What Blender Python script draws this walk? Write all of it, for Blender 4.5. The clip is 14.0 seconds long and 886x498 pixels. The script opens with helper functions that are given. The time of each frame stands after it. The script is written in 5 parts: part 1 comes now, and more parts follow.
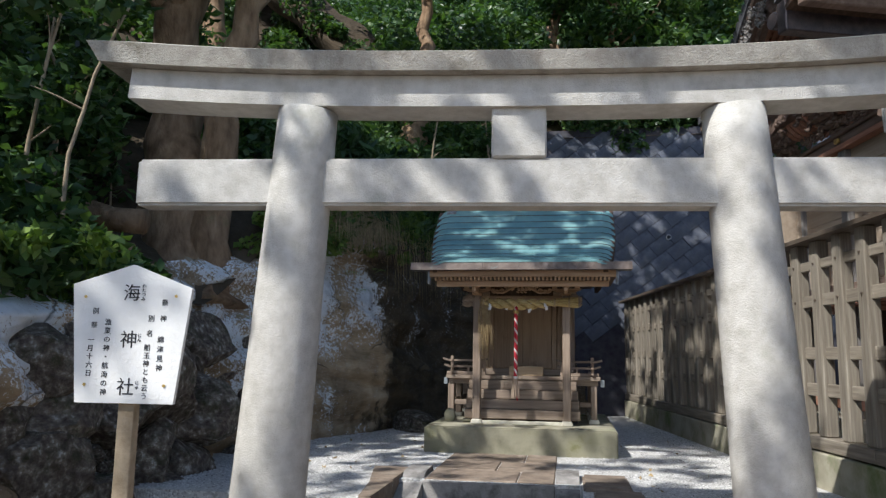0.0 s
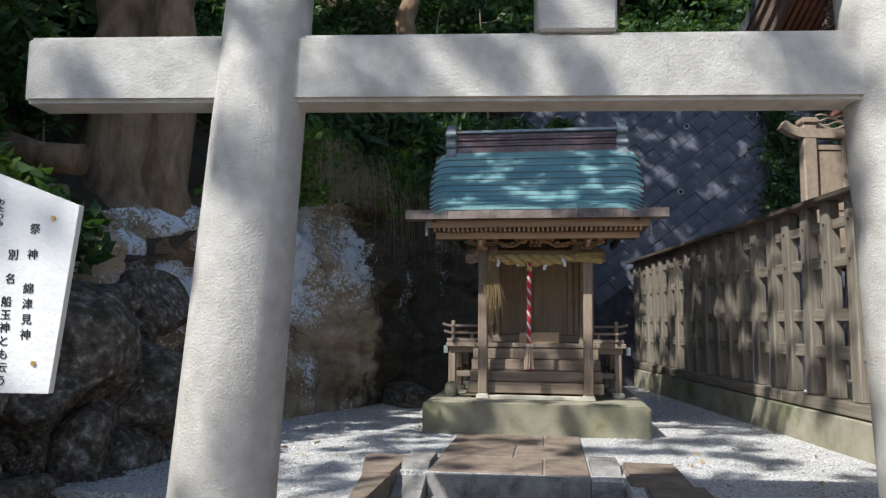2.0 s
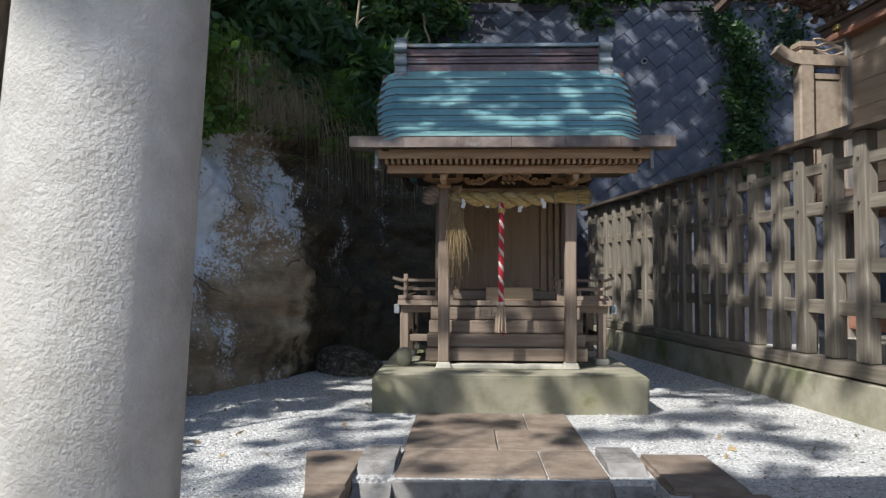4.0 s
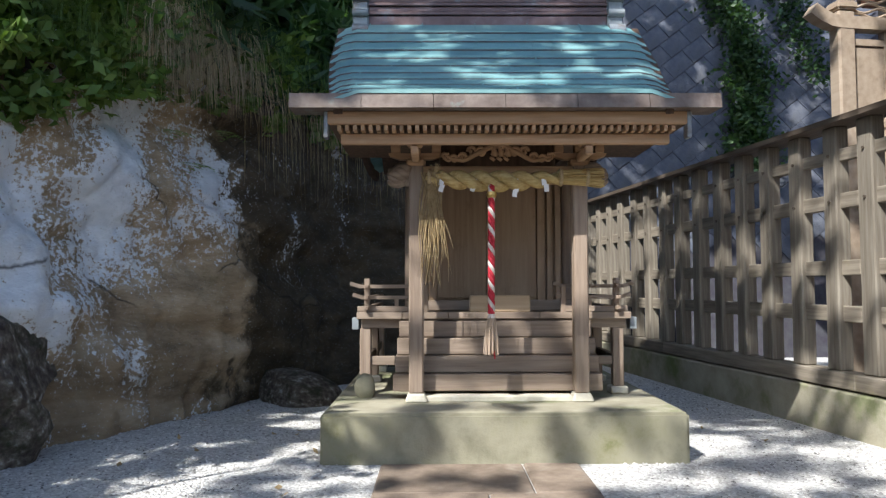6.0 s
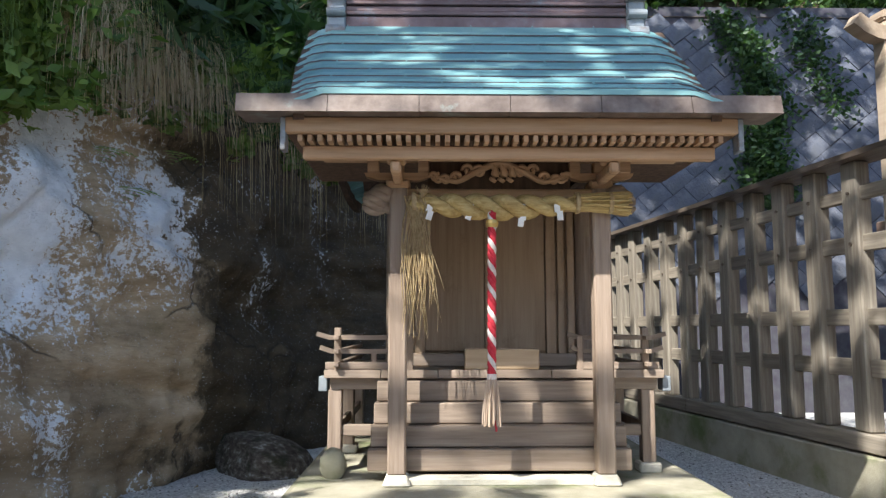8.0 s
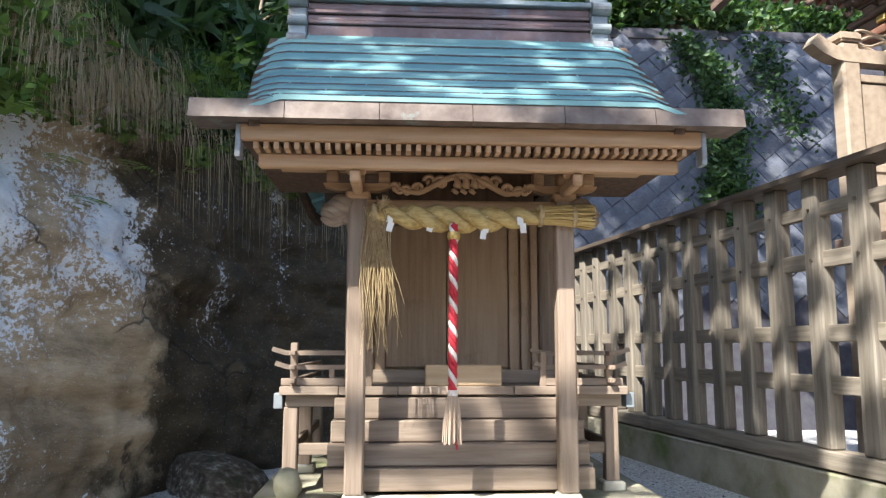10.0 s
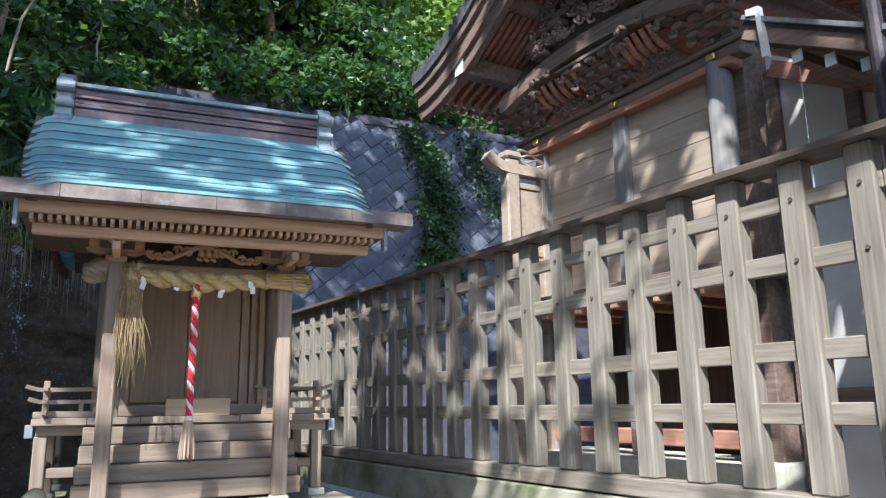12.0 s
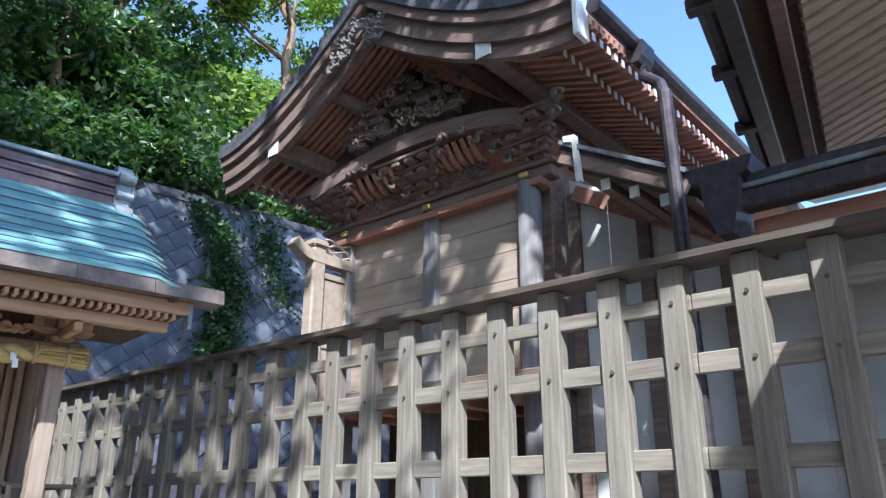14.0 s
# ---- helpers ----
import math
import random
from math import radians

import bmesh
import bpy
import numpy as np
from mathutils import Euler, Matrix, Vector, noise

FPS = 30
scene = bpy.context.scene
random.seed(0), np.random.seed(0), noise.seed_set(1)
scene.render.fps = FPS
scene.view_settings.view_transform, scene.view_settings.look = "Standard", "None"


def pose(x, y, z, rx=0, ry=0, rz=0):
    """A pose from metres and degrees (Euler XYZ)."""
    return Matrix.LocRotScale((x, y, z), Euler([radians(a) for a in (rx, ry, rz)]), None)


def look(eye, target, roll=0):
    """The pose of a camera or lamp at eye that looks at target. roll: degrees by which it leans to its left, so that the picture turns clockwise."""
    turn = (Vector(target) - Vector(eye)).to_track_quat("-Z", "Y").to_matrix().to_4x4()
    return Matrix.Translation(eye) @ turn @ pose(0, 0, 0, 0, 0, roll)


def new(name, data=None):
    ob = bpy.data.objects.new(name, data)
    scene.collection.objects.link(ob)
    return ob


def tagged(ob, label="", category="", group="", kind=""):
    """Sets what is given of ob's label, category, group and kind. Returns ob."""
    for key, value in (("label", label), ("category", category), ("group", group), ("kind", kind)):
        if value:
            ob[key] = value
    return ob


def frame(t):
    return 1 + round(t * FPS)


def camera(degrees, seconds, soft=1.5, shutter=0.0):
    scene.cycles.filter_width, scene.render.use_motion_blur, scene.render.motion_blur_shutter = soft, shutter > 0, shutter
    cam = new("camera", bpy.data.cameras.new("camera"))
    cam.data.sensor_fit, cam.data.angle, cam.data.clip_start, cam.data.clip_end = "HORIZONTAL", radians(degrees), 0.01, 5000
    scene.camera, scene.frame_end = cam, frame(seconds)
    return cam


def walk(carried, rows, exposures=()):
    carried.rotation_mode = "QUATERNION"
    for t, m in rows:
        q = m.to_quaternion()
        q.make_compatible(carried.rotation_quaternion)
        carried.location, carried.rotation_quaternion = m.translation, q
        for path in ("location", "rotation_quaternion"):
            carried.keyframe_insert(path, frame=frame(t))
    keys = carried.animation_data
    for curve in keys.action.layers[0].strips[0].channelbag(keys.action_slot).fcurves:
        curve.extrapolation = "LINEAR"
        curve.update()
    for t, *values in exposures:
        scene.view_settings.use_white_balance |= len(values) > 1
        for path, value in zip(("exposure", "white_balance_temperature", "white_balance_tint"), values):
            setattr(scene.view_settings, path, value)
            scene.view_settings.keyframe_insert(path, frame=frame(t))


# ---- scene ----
cam = camera(62.05, 14.0, soft=1.3)
PATH = [
    (0, (0.564, -8.935, 1.144), (0.235, -6.984, 1.431), 0.91),
    (0.5, (0.409, -8.625, 1.172), (0.071, -6.675, 1.458), 0.78),
    (1, (0.342, -8.332, 1.136), (0.01, -6.379, 1.411), 0.62),
    (1.5, (0.294, -7.943, 1.147), (-0.018, -5.982, 1.392), 0.58),
    (2, (0.139, -7.564, 1.105), (-0.142, -5.595, 1.308), 0.53),
    (2.5, (-0.019, -7.21, 1.111), (-0.255, -5.23, 1.265), 0.34),
    (3, (-0.09, -6.813, 1.101), (-0.274, -4.825, 1.215), 0.25),
    (3.5, (-0.176, -6.449, 1.1), (-0.302, -4.455, 1.186), 0.16),
    (4, (-0.359, -6.1, 1.132), (-0.423, -4.102, 1.205), 0.18),
    (6.5, (-0.424, -4.242, 1.093), (-0.401, -2.246, 1.21), -0.09),
    (7, (-0.358, -3.94, 1.152), (-0.329, -1.945, 1.295), 0.02),
    (7.5, (-0.382, -3.68, 1.149), (-0.351, -1.688, 1.331), 0.02),
    (10, (-0.346, -3.484, 1.126), (-0.223, -1.505, 1.39), 0.09),
    (10.5, (-0.342, -3.493, 1.112), (-0.128, -1.524, 1.387), -0.25),
    (11, (-0.331, -3.589, 1.115), (0.05, -1.649, 1.422), -0.53),
    (11.5, (-0.398, -4.300, 1.031), (0.226, -2.432, 1.377), -1.10),
    (12, (-0.466, -4.820, 0.966), (0.309, -3.022, 1.376), -0.86),
    (12.5, (-0.531, -4.900, 0.958), (0.432, -3.208, 1.415), -0.48),
    (13, (-0.586, -4.780, 0.952), (0.495, -3.180, 1.473), -0.21),
    (13.5, (-0.610, -4.620, 0.961), (0.565, -3.113, 1.551), 0.11),
    (14, (-0.628, -4.450, 0.983), (0.621, -3.034, 1.642), 0.19),
]
walk(cam, [(t, look(eye, target, roll)) for t, eye, target, roll in PATH], exposures=[(0, 0.34, 6100, 10), (4, 0.38, 6050, 10), (6.5, 1.08, 6150, 10), (7.5, 1.25, 6200, 10), (10, 1.66, 6300, 10), (11, 1.62, 6300, 10), (11.5, 1.42, 5900, 10), (12, 1.34, 5600, 10), (14, 1.36, 5350, 10)])

# ---- world, sun ----
SUN_FROM = Vector((-0.50, -0.62, 0.85)).normalized()
world = bpy.data.worlds.new("sky")
scene.world = world
world.use_nodes = True
wn = world.node_tree.nodes
sky = wn.new("ShaderNodeTexSky")
sky.sky_type, sky.sun_disc = "NISHITA", False
sky.sun_elevation = math.asin(SUN_FROM.z)
sky.sun_rotation = math.atan2(SUN_FROM.x, SUN_FROM.y)
world.node_tree.links.new(sky.outputs[0], wn["Background"].inputs[0])
wn["Background"].inputs[1].default_value = 0.15
sun = new("sun", bpy.data.lights.new("sun", "SUN"))
sun.data.energy, sun.data.angle, sun.data.color = 4.5, radians(0.5), (1.0, 0.95, 0.86)
sun.matrix_basis = look(SUN_FROM * 40, (0, 0, 0))


# ---- materials ----
def ramp(nt, fac, stops):
    n = nt.nodes.new("ShaderNodeValToRGB")
    while len(n.color_ramp.elements) < len(stops):
        n.color_ramp.elements.new(0.5)
    for e, (p, c) in zip(n.color_ramp.elements, stops):
        e.position, e.color = p, (*c, 1)
    nt.links.new(fac, n.inputs[0])
    return n.outputs[0]


def noise_tex(nt, scale, stretch=(1, 1, 1), detail=6, rough=0.6, coord="Object", distort=0.0):
    tc = nt.nodes.new("ShaderNodeTexCoord")
    mp = nt.nodes.new("ShaderNodeMapping")
    mp.inputs["Scale"].default_value = stretch
    n = nt.nodes.new("ShaderNodeTexNoise")
    n.inputs["Scale"].default_value, n.inputs["Detail"].default_value = scale, detail
    n.inputs["Roughness"].default_value, n.inputs["Distortion"].default_value = rough, distort
    nt.links.new(tc.outputs[coord], mp.inputs[0])
    nt.links.new(mp.outputs[0], n.inputs["Vector"])
    return n.outputs["Fac"]


def mixc(nt, fac, a, b, mode="MIX"):
    n = nt.nodes.new("ShaderNodeMix")
    n.data_type, n.blend_type = "RGBA", mode
    for sock, v in ((n.inputs[0], fac), (n.inputs[6], a), (n.inputs[7], b)):
        if isinstance(v, (int, float)):
            sock.default_value = v
        elif isinstance(v, tuple):
            sock.default_value = (*v, 1)
        else:
            nt.links.new(v, sock)
    return n.outputs[2]


def math_node(nt, op, a, b=0.0):
    n = nt.nodes.new("ShaderNodeMath")
    n.operation = op
    for sock, v in ((n.inputs[0], a), (n.inputs[1], b)):
        if isinstance(v, (int, float)):
            sock.default_value = v
        else:
            nt.links.new(v, sock)
    return n.outputs[0]


def material(name, rough=0.8, metal=0.0):
    m = bpy.data.materials.new(name)
    m.use_nodes = True
    nt = m.node_tree
    bs = nt.nodes["Principled BSDF"]
    bs.inputs["Roughness"].default_value, bs.inputs["Metallic"].default_value = rough, metal
    bs.inputs["Specular IOR Level"].default_value = 0.3
    return m, nt, bs


def bump(nt, bs, height, strength=0.4, distance=0.02):
    b = nt.nodes.new("ShaderNodeBump")
    b.inputs["Strength"].default_value, b.inputs["Distance"].default_value = strength, distance
    nt.links.new(height, b.inputs["Height"])
    nt.links.new(b.outputs[0], bs.inputs["Normal"])


def island_tint(nt, col, amount):
    """Slight change of brightness from piece to piece."""
    oi = nt.nodes.new("ShaderNodeObjectInfo")
    v = ramp(nt, oi.outputs["Random"], [(0, (1 - amount,) * 3), (1, (1 + amount * 0.6,) * 3)])
    return mixc(nt, 1.0, col, v, "MULTIPLY")


def rough_mat(name, stops, scale, rough=0.85, metal=0.0, stain=None, stain_scale=1.2, stain_at=(0.5, 0.65), bump_scale=60, bump_str=0.35, bump_dist=0.01, stretch=(1, 1, 1), tint=0.0):
    m, nt, bs = material(name, rough, metal)
    col = ramp(nt, noise_tex(nt, scale, stretch), stops)
    if stain:
        f = ramp(nt, noise_tex(nt, stain_scale, detail=8, rough=0.7), [(stain_at[0], (0, 0, 0)), (stain_at[1], (1, 1, 1))])
        col = mixc(nt, f, col, stain)
    if tint:
        col = island_tint(nt, col, tint)
    nt.links.new(col, bs.inputs["Base Color"])
    bump(nt, bs, noise_tex(nt, bump_scale, stretch, detail=4), bump_str, bump_dist)
    return m


def wood_mat(name, dark, mid, light, axis="z", rough=0.75, stain=None, stain_at=(0.55, 0.75), tint=0.12, fine=1.0):
    st = {"x": (0.06, 1, 1), "y": (1, 0.06, 1), "z": (1, 1, 0.06)}[axis]
    return rough_mat(name, [(0.25, dark), (0.5, mid), (0.78, light)], 26 * fine, rough, 0, stain, 2.2, stain_at, 70, 0.3, 0.006, st, tint)


M = {}
M["granite"] = rough_mat("torii_stone", [(0.3, (0.42, 0.40, 0.36)), (0.6, (0.55, 0.53, 0.49)), (0.8, (0.62, 0.60, 0.56))], 9, 0.85, stain=(0.30, 0.30, 0.22), stain_scale=1.6, stain_at=(0.58, 0.8), bump_scale=85, bump_str=0.55, bump_dist=0.012)
# darker than the lintel stone: weathering streaks plus dapple shade in the colour
M["granite_top"] = rough_mat("torii_top_stone", [(0.3, (0.30, 0.275, 0.235)), (0.6, (0.43, 0.405, 0.355)), (0.8, (0.52, 0.50, 0.45))], 9, 0.88, stain=(0.16, 0.145, 0.11), stain_scale=2.4, stain_at=(0.52, 0.7), bump_scale=70, bump_str=0.6, bump_dist=0.014)
M["concrete"] = rough_mat("mossy_concrete", [(0.3, (0.20, 0.19, 0.13)), (0.6, (0.33, 0.31, 0.23)), (0.85, (0.42, 0.40, 0.31))], 5, 0.9, stain=(0.17, 0.165, 0.085), stain_scale=2.5, stain_at=(0.5, 0.7), bump_scale=70, bump_str=0.4)
M["concrete_pale"] = rough_mat("concrete_plinth", [(0.3, (0.27, 0.25, 0.18)), (0.7, (0.42, 0.39, 0.30))], 4, 0.9, stain=(0.15, 0.18, 0.07), stain_scale=1.4, stain_at=(0.5, 0.68), bump_scale=60, bump_str=0.35)
M["footing"] = rough_mat("footing_stone", [(0.3, (0.45, 0.42, 0.34)), (0.7, (0.60, 0.57, 0.48))], 12, 0.85)
M["paving"] = rough_mat("brown_paving", [(0.3, (0.17, 0.13, 0.10)), (0.6, (0.28, 0.22, 0.17)), (0.85, (0.38, 0.31, 0.25))], 7, 0.85, stain=(0.36, 0.32, 0.27), stain_scale=3, stain_at=(0.55, 0.75), bump_scale=40, bump_str=0.5, tint=0.1)
M["stair"] = rough_mat("grey_stair_stone", [(0.3, (0.20, 0.19, 0.18)), (0.7, (0.36, 0.34, 0.32))], 10, 0.85, stain=(0.12, 0.11, 0.10), stain_scale=4, bump_scale=50, bump_str=0.5)
M["wood_grey"] = wood_mat("weathered_wood", (0.17, 0.125, 0.092), (0.27, 0.205, 0.155), (0.37, 0.295, 0.23), "z", stain=(0.30, 0.27, 0.17), stain_at=(0.62, 0.8))
M["wood_grey_x"] = wood_mat("weathered_wood_across", (0.16, 0.12, 0.09), (0.26, 0.20, 0.152), (0.36, 0.29, 0.225), "x")
M["wood_warm"] = wood_mat("eave_wood", (0.28, 0.175, 0.10), (0.43, 0.28, 0.165), (0.55, 0.38, 0.24), "x")
M["wood_board"] = wood_mat("door_wood", (0.24, 0.165, 0.105), (0.33, 0.235, 0.155), (0.40, 0.30, 0.205), "z", stain=(0.15, 0.10, 0.06))
M["wood_pale"] = wood_mat("offertory_wood", (0.42, 0.30, 0.18), (0.52, 0.39, 0.25), (0.6, 0.47, 0.32), "x")
# dark timber, taken near-black so that its colour holds the shade too
M["wood_dark_shade"] = wood_mat("dark_wood_with_shade", (0.05, 0.032, 0.022), (0.09, 0.058, 0.04), (0.14, 0.09, 0.06), "z")
M["fence"] = wood_mat("fence_wood", (0.12, 0.10, 0.078), (0.225, 0.196, 0.156), (0.35, 0.315, 0.26), "z", stain=(0.20, 0.195, 0.12), stain_at=(0.6, 0.8), tint=0.15)
M["fence_rail"] = wood_mat("fence_rail_wood", (0.13, 0.108, 0.083), (0.24, 0.206, 0.162), (0.36, 0.32, 0.26), "y", stain=(0.22, 0.19, 0.11), stain_at=(0.6, 0.8), tint=0.12)
M["fence_cap"] = wood_mat("fence_cap_wood", (0.06, 0.045, 0.035), (0.10, 0.078, 0.06), (0.16, 0.13, 0.10), "y", rough=0.6)
M["hall_wood"] = wood_mat("hall_timber", (0.11, 0.075, 0.058), (0.18, 0.125, 0.10), (0.27, 0.195, 0.16), "y")
M["hall_red"] = wood_mat("rafter_timber", (0.25, 0.115, 0.078), (0.38, 0.19, 0.13), (0.48, 0.27, 0.195), "y")
M["hall_pale"] = wood_mat("hall_board", (0.27, 0.205, 0.15), (0.36, 0.285, 0.215), (0.43, 0.35, 0.27), "y", fine=0.6, tint=0.05)
M["hall_grey"] = wood_mat("hall_column", (0.14, 0.13, 0.125), (0.21, 0.195, 0.185), (0.28, 0.265, 0.25), "z")
M["copper_green"] = None
M["white"] = rough_mat("white_paint", [(0.3, (0.72, 0.72, 0.70)), (0.8, (0.82, 0.82, 0.80))], 8, 0.6)
M["plaster"] = rough_mat("grey_plaster", [(0.3, (0.50, 0.49, 0.46)), (0.7, (0.62, 0.61, 0.58))], 3, 0.9)
M["tile"] = rough_mat("roof_tile", [(0.3, (0.05, 0.05, 0.055)), (0.7, (0.13, 0.13, 0.14))], 14, 0.45)
M["copper_brown"] = rough_mat("brown_copper", [(0.25, (0.09, 0.066, 0.055)), (0.55, (0.17, 0.135, 0.115)), (0.8, (0.26, 0.215, 0.19))], 11, 0.5, 0.25, stain=(0.23, 0.30, 0.28), stain_scale=4, stain_at=(0.6, 0.75), bump_scale=30, bump_str=0.15)
M["ridge_copper"] = rough_mat("ridge_copper", [(0.25, (0.10, 0.065, 0.065)), (0.55, (0.17, 0.115, 0.115)), (0.8, (0.26, 0.20, 0.21))], 6, 0.45, 0.3, stain=(0.16, 0.22, 0.27), stain_scale=2.5, stain_at=(0.55, 0.7), bump_scale=30, bump_str=0.15)
M["ridge_end"] = rough_mat("ridge_end_copper", [(0.3, (0.17, 0.20, 0.22)), (0.7, (0.30, 0.33, 0.35))], 7, 0.45, 0.3, stain=(0.16, 0.11, 0.09), stain_scale=3)
M["straw"] = rough_mat("straw", [(0.25, (0.30, 0.20, 0.075)), (0.5, (0.50, 0.37, 0.15)), (0.8, (0.66, 0.53, 0.27))], 60, 0.8, bump_scale=120, bump_str=0.7, stretch=(0.15, 1, 1))
M["straw_dry"] = rough_mat("dry_straw", [(0.3, (0.28, 0.20, 0.10)), (0.7, (0.48, 0.37, 0.21))], 40, 0.8)
M["red_cloth"] = rough_mat("red_cloth", [(0.3, (0.42, 0.02, 0.035)), (0.7, (0.58, 0.05, 0.07))], 50, 0.8)
M["white_cloth"] = rough_mat("white_cloth", [(0.3, (0.62, 0.56, 0.52)), (0.7, (0.78, 0.73, 0.68))], 40, 0.85)
M["paper"] = rough_mat("white_paper", [(0.3, (0.78, 0.77, 0.73)), (0.7, (0.86, 0.85, 0.82))], 20, 0.7)
M["tassel"] = rough_mat("tassel_cloth", [(0.3, (0.34, 0.25, 0.18)), (0.7, (0.48, 0.38, 0.30))], 70, 0.85, stretch=(1, 1, 0.05))
M["gold"] = rough_mat("brass", [(0.3, (0.55, 0.38, 0.12)), (0.7, (0.75, 0.55, 0.2))], 20, 0.4, 0.7)
M["iron"] = rough_mat("dark_iron", [(0.3, (0.05, 0.045, 0.05)), (0.7, (0.11, 0.09, 0.09))], 14, 0.45, 0.5)
M["ink"] = rough_mat("black_ink", [(0.3, (0.02, 0.02, 0.022)), (0.7, (0.035, 0.035, 0.04))], 30, 0.6)
M["bark"] = rough_mat("bark", [(0.25, (0.10, 0.062, 0.036)), (0.5, (0.25, 0.165, 0.10)), (0.8, (0.40, 0.29, 0.19))], 7, 0.9, stain=(0.13, 0.13, 0.06), stain_scale=2, stain_at=(0.58, 0.72), bump_scale=14, bump_str=0.9, bump_dist=0.04, stretch=(1, 1, 0.35))
M["twig"] = rough_mat("pale_twig", [(0.3, (0.22, 0.17, 0.11)), (0.7, (0.38, 0.31, 0.22))], 12, 0.9)
M["vein_stone"] = rough_mat("retaining_block", [(0.25, (0.07, 0.076, 0.10)), (0.5, (0.105, 0.115, 0.145)), (0.8, (0.17, 0.18, 0.21))], 9, 0.9, stain=(0.08, 0.085, 0.095), stain_scale=2.2, bump_scale=26, bump_str=0.7, bump_dist=0.02, tint=0.06)
M["joint"] = rough_mat("dark_joint", [(0.3, (0.04, 0.035, 0.05)), (0.7, (0.07, 0.072, 0.08))], 9, 0.95)
M["boulder"] = rough_mat("dark_boulder", [(0.3, (0.05, 0.035, 0.035)), (0.5, (0.16, 0.135, 0.11)), (0.60, (0.28, 0.25, 0.21)), (0.68, (0.54, 0.54, 0.52))], 7, 0.95, stain=(0.05, 0.055, 0.028), stain_scale=2.0, bump_scale=16, bump_str=0.9, bump_dist=0.04, tint=0.25)
M["earth"] = rough_mat("dark_earth", [(0.3, (0.045, 0.035, 0.022)), (0.7, (0.10, 0.075, 0.05))], 3, 0.95, bump_scale=9, bump_str=0.8, bump_dist=0.05)
M["pipe"] = rough_mat("pipe_plastic", [(0.3, (0.5, 0.5, 0.5)), (0.7, (0.6, 0.6, 0.6))], 8, 0.5)


def leaf_mat(name, dark, mid, light, gloss=0.45):
    m, nt, bs = material(name, gloss)
    g = nt.nodes.new("ShaderNodeNewGeometry")
    col = ramp(nt, g.outputs["Random Per Island"], [(0.0, dark), (0.55, mid), (1.0, light)])
    big = ramp(nt, noise_tex(nt, 0.7, detail=2), [(0.35, (0.7, 0.72, 0.7)), (0.65, (1.25, 1.2, 1.1))])
    col = mixc(nt, 1.0, col, big, "MULTIPLY")
    nt.links.new(col, bs.inputs["Base Color"])
    tr = nt.nodes.new("ShaderNodeBsdfTranslucent")
    tcol = mixc(nt, 1.0, col, (1.3, 1.5, 0.5), "MULTIPLY")
    nt.links.new(tcol, tr.inputs[0])
    mx = nt.nodes.new("ShaderNodeMixShader")
    mx.inputs[0].default_value = 0.35
    nt.links.new(bs.outputs[0], mx.inputs[1])
    nt.links.new(tr.outputs[0], mx.inputs[2])
    nt.links.new(mx.outputs[0], nt.nodes["Material Output"].inputs[0])
    return m


M["leaf"] = leaf_mat("evergreen_leaf", (0.03, 0.065, 0.03), (0.06, 0.12, 0.048), (0.12, 0.19, 0.07), 0.35)
# lighter copy of the leaf with sunlight put into its colour
M["leaf_lit_copy"] = leaf_mat("leaf_painted_sunlight", (0.09, 0.15, 0.03), (0.16, 0.24, 0.045), (0.25, 0.33, 0.08))
M["leaf_blue"] = leaf_mat("bamboo_leaf", (0.03, 0.065, 0.035), (0.05, 0.10, 0.05), (0.08, 0.14, 0.06))
M["grass_dry"] = leaf_mat("dry_grass", (0.36, 0.26, 0.18), (0.54, 0.42, 0.30), (0.68, 0.56, 0.42), 0.8)
M["grass_green"] = leaf_mat("green_grass", (0.07, 0.13, 0.03), (0.13, 0.21, 0.05), (0.21, 0.30, 0.09), 0.5)


def copper_green():
    m, nt, bs = material("verdigris_copper", 0.55, 0.1)
    col = ramp(nt, noise_tex(nt, 3.0, (0.5, 1, 1), detail=7), [(0.28, (0.13, 0.28, 0.31)), (0.5, (0.19, 0.36, 0.375)), (0.72, (0.29, 0.46, 0.44))])
    streak = ramp(nt, noise_tex(nt, 14, (1, 0.08, 0.08)), [(0.45, (0, 0, 0)), (0.8, (1, 1, 1))])
    col = mixc(nt, math_node(nt, "MULTIPLY", streak, 0.35), col, (0.11, 0.27, 0.28))
    col = island_tint(nt, col, 0.12)
    nt.links.new(col, bs.inputs["Base Color"])
    bump(nt, bs, noise_tex(nt, 10), 0.12, 0.01)
    return m


M["copper_green"] = copper_green()


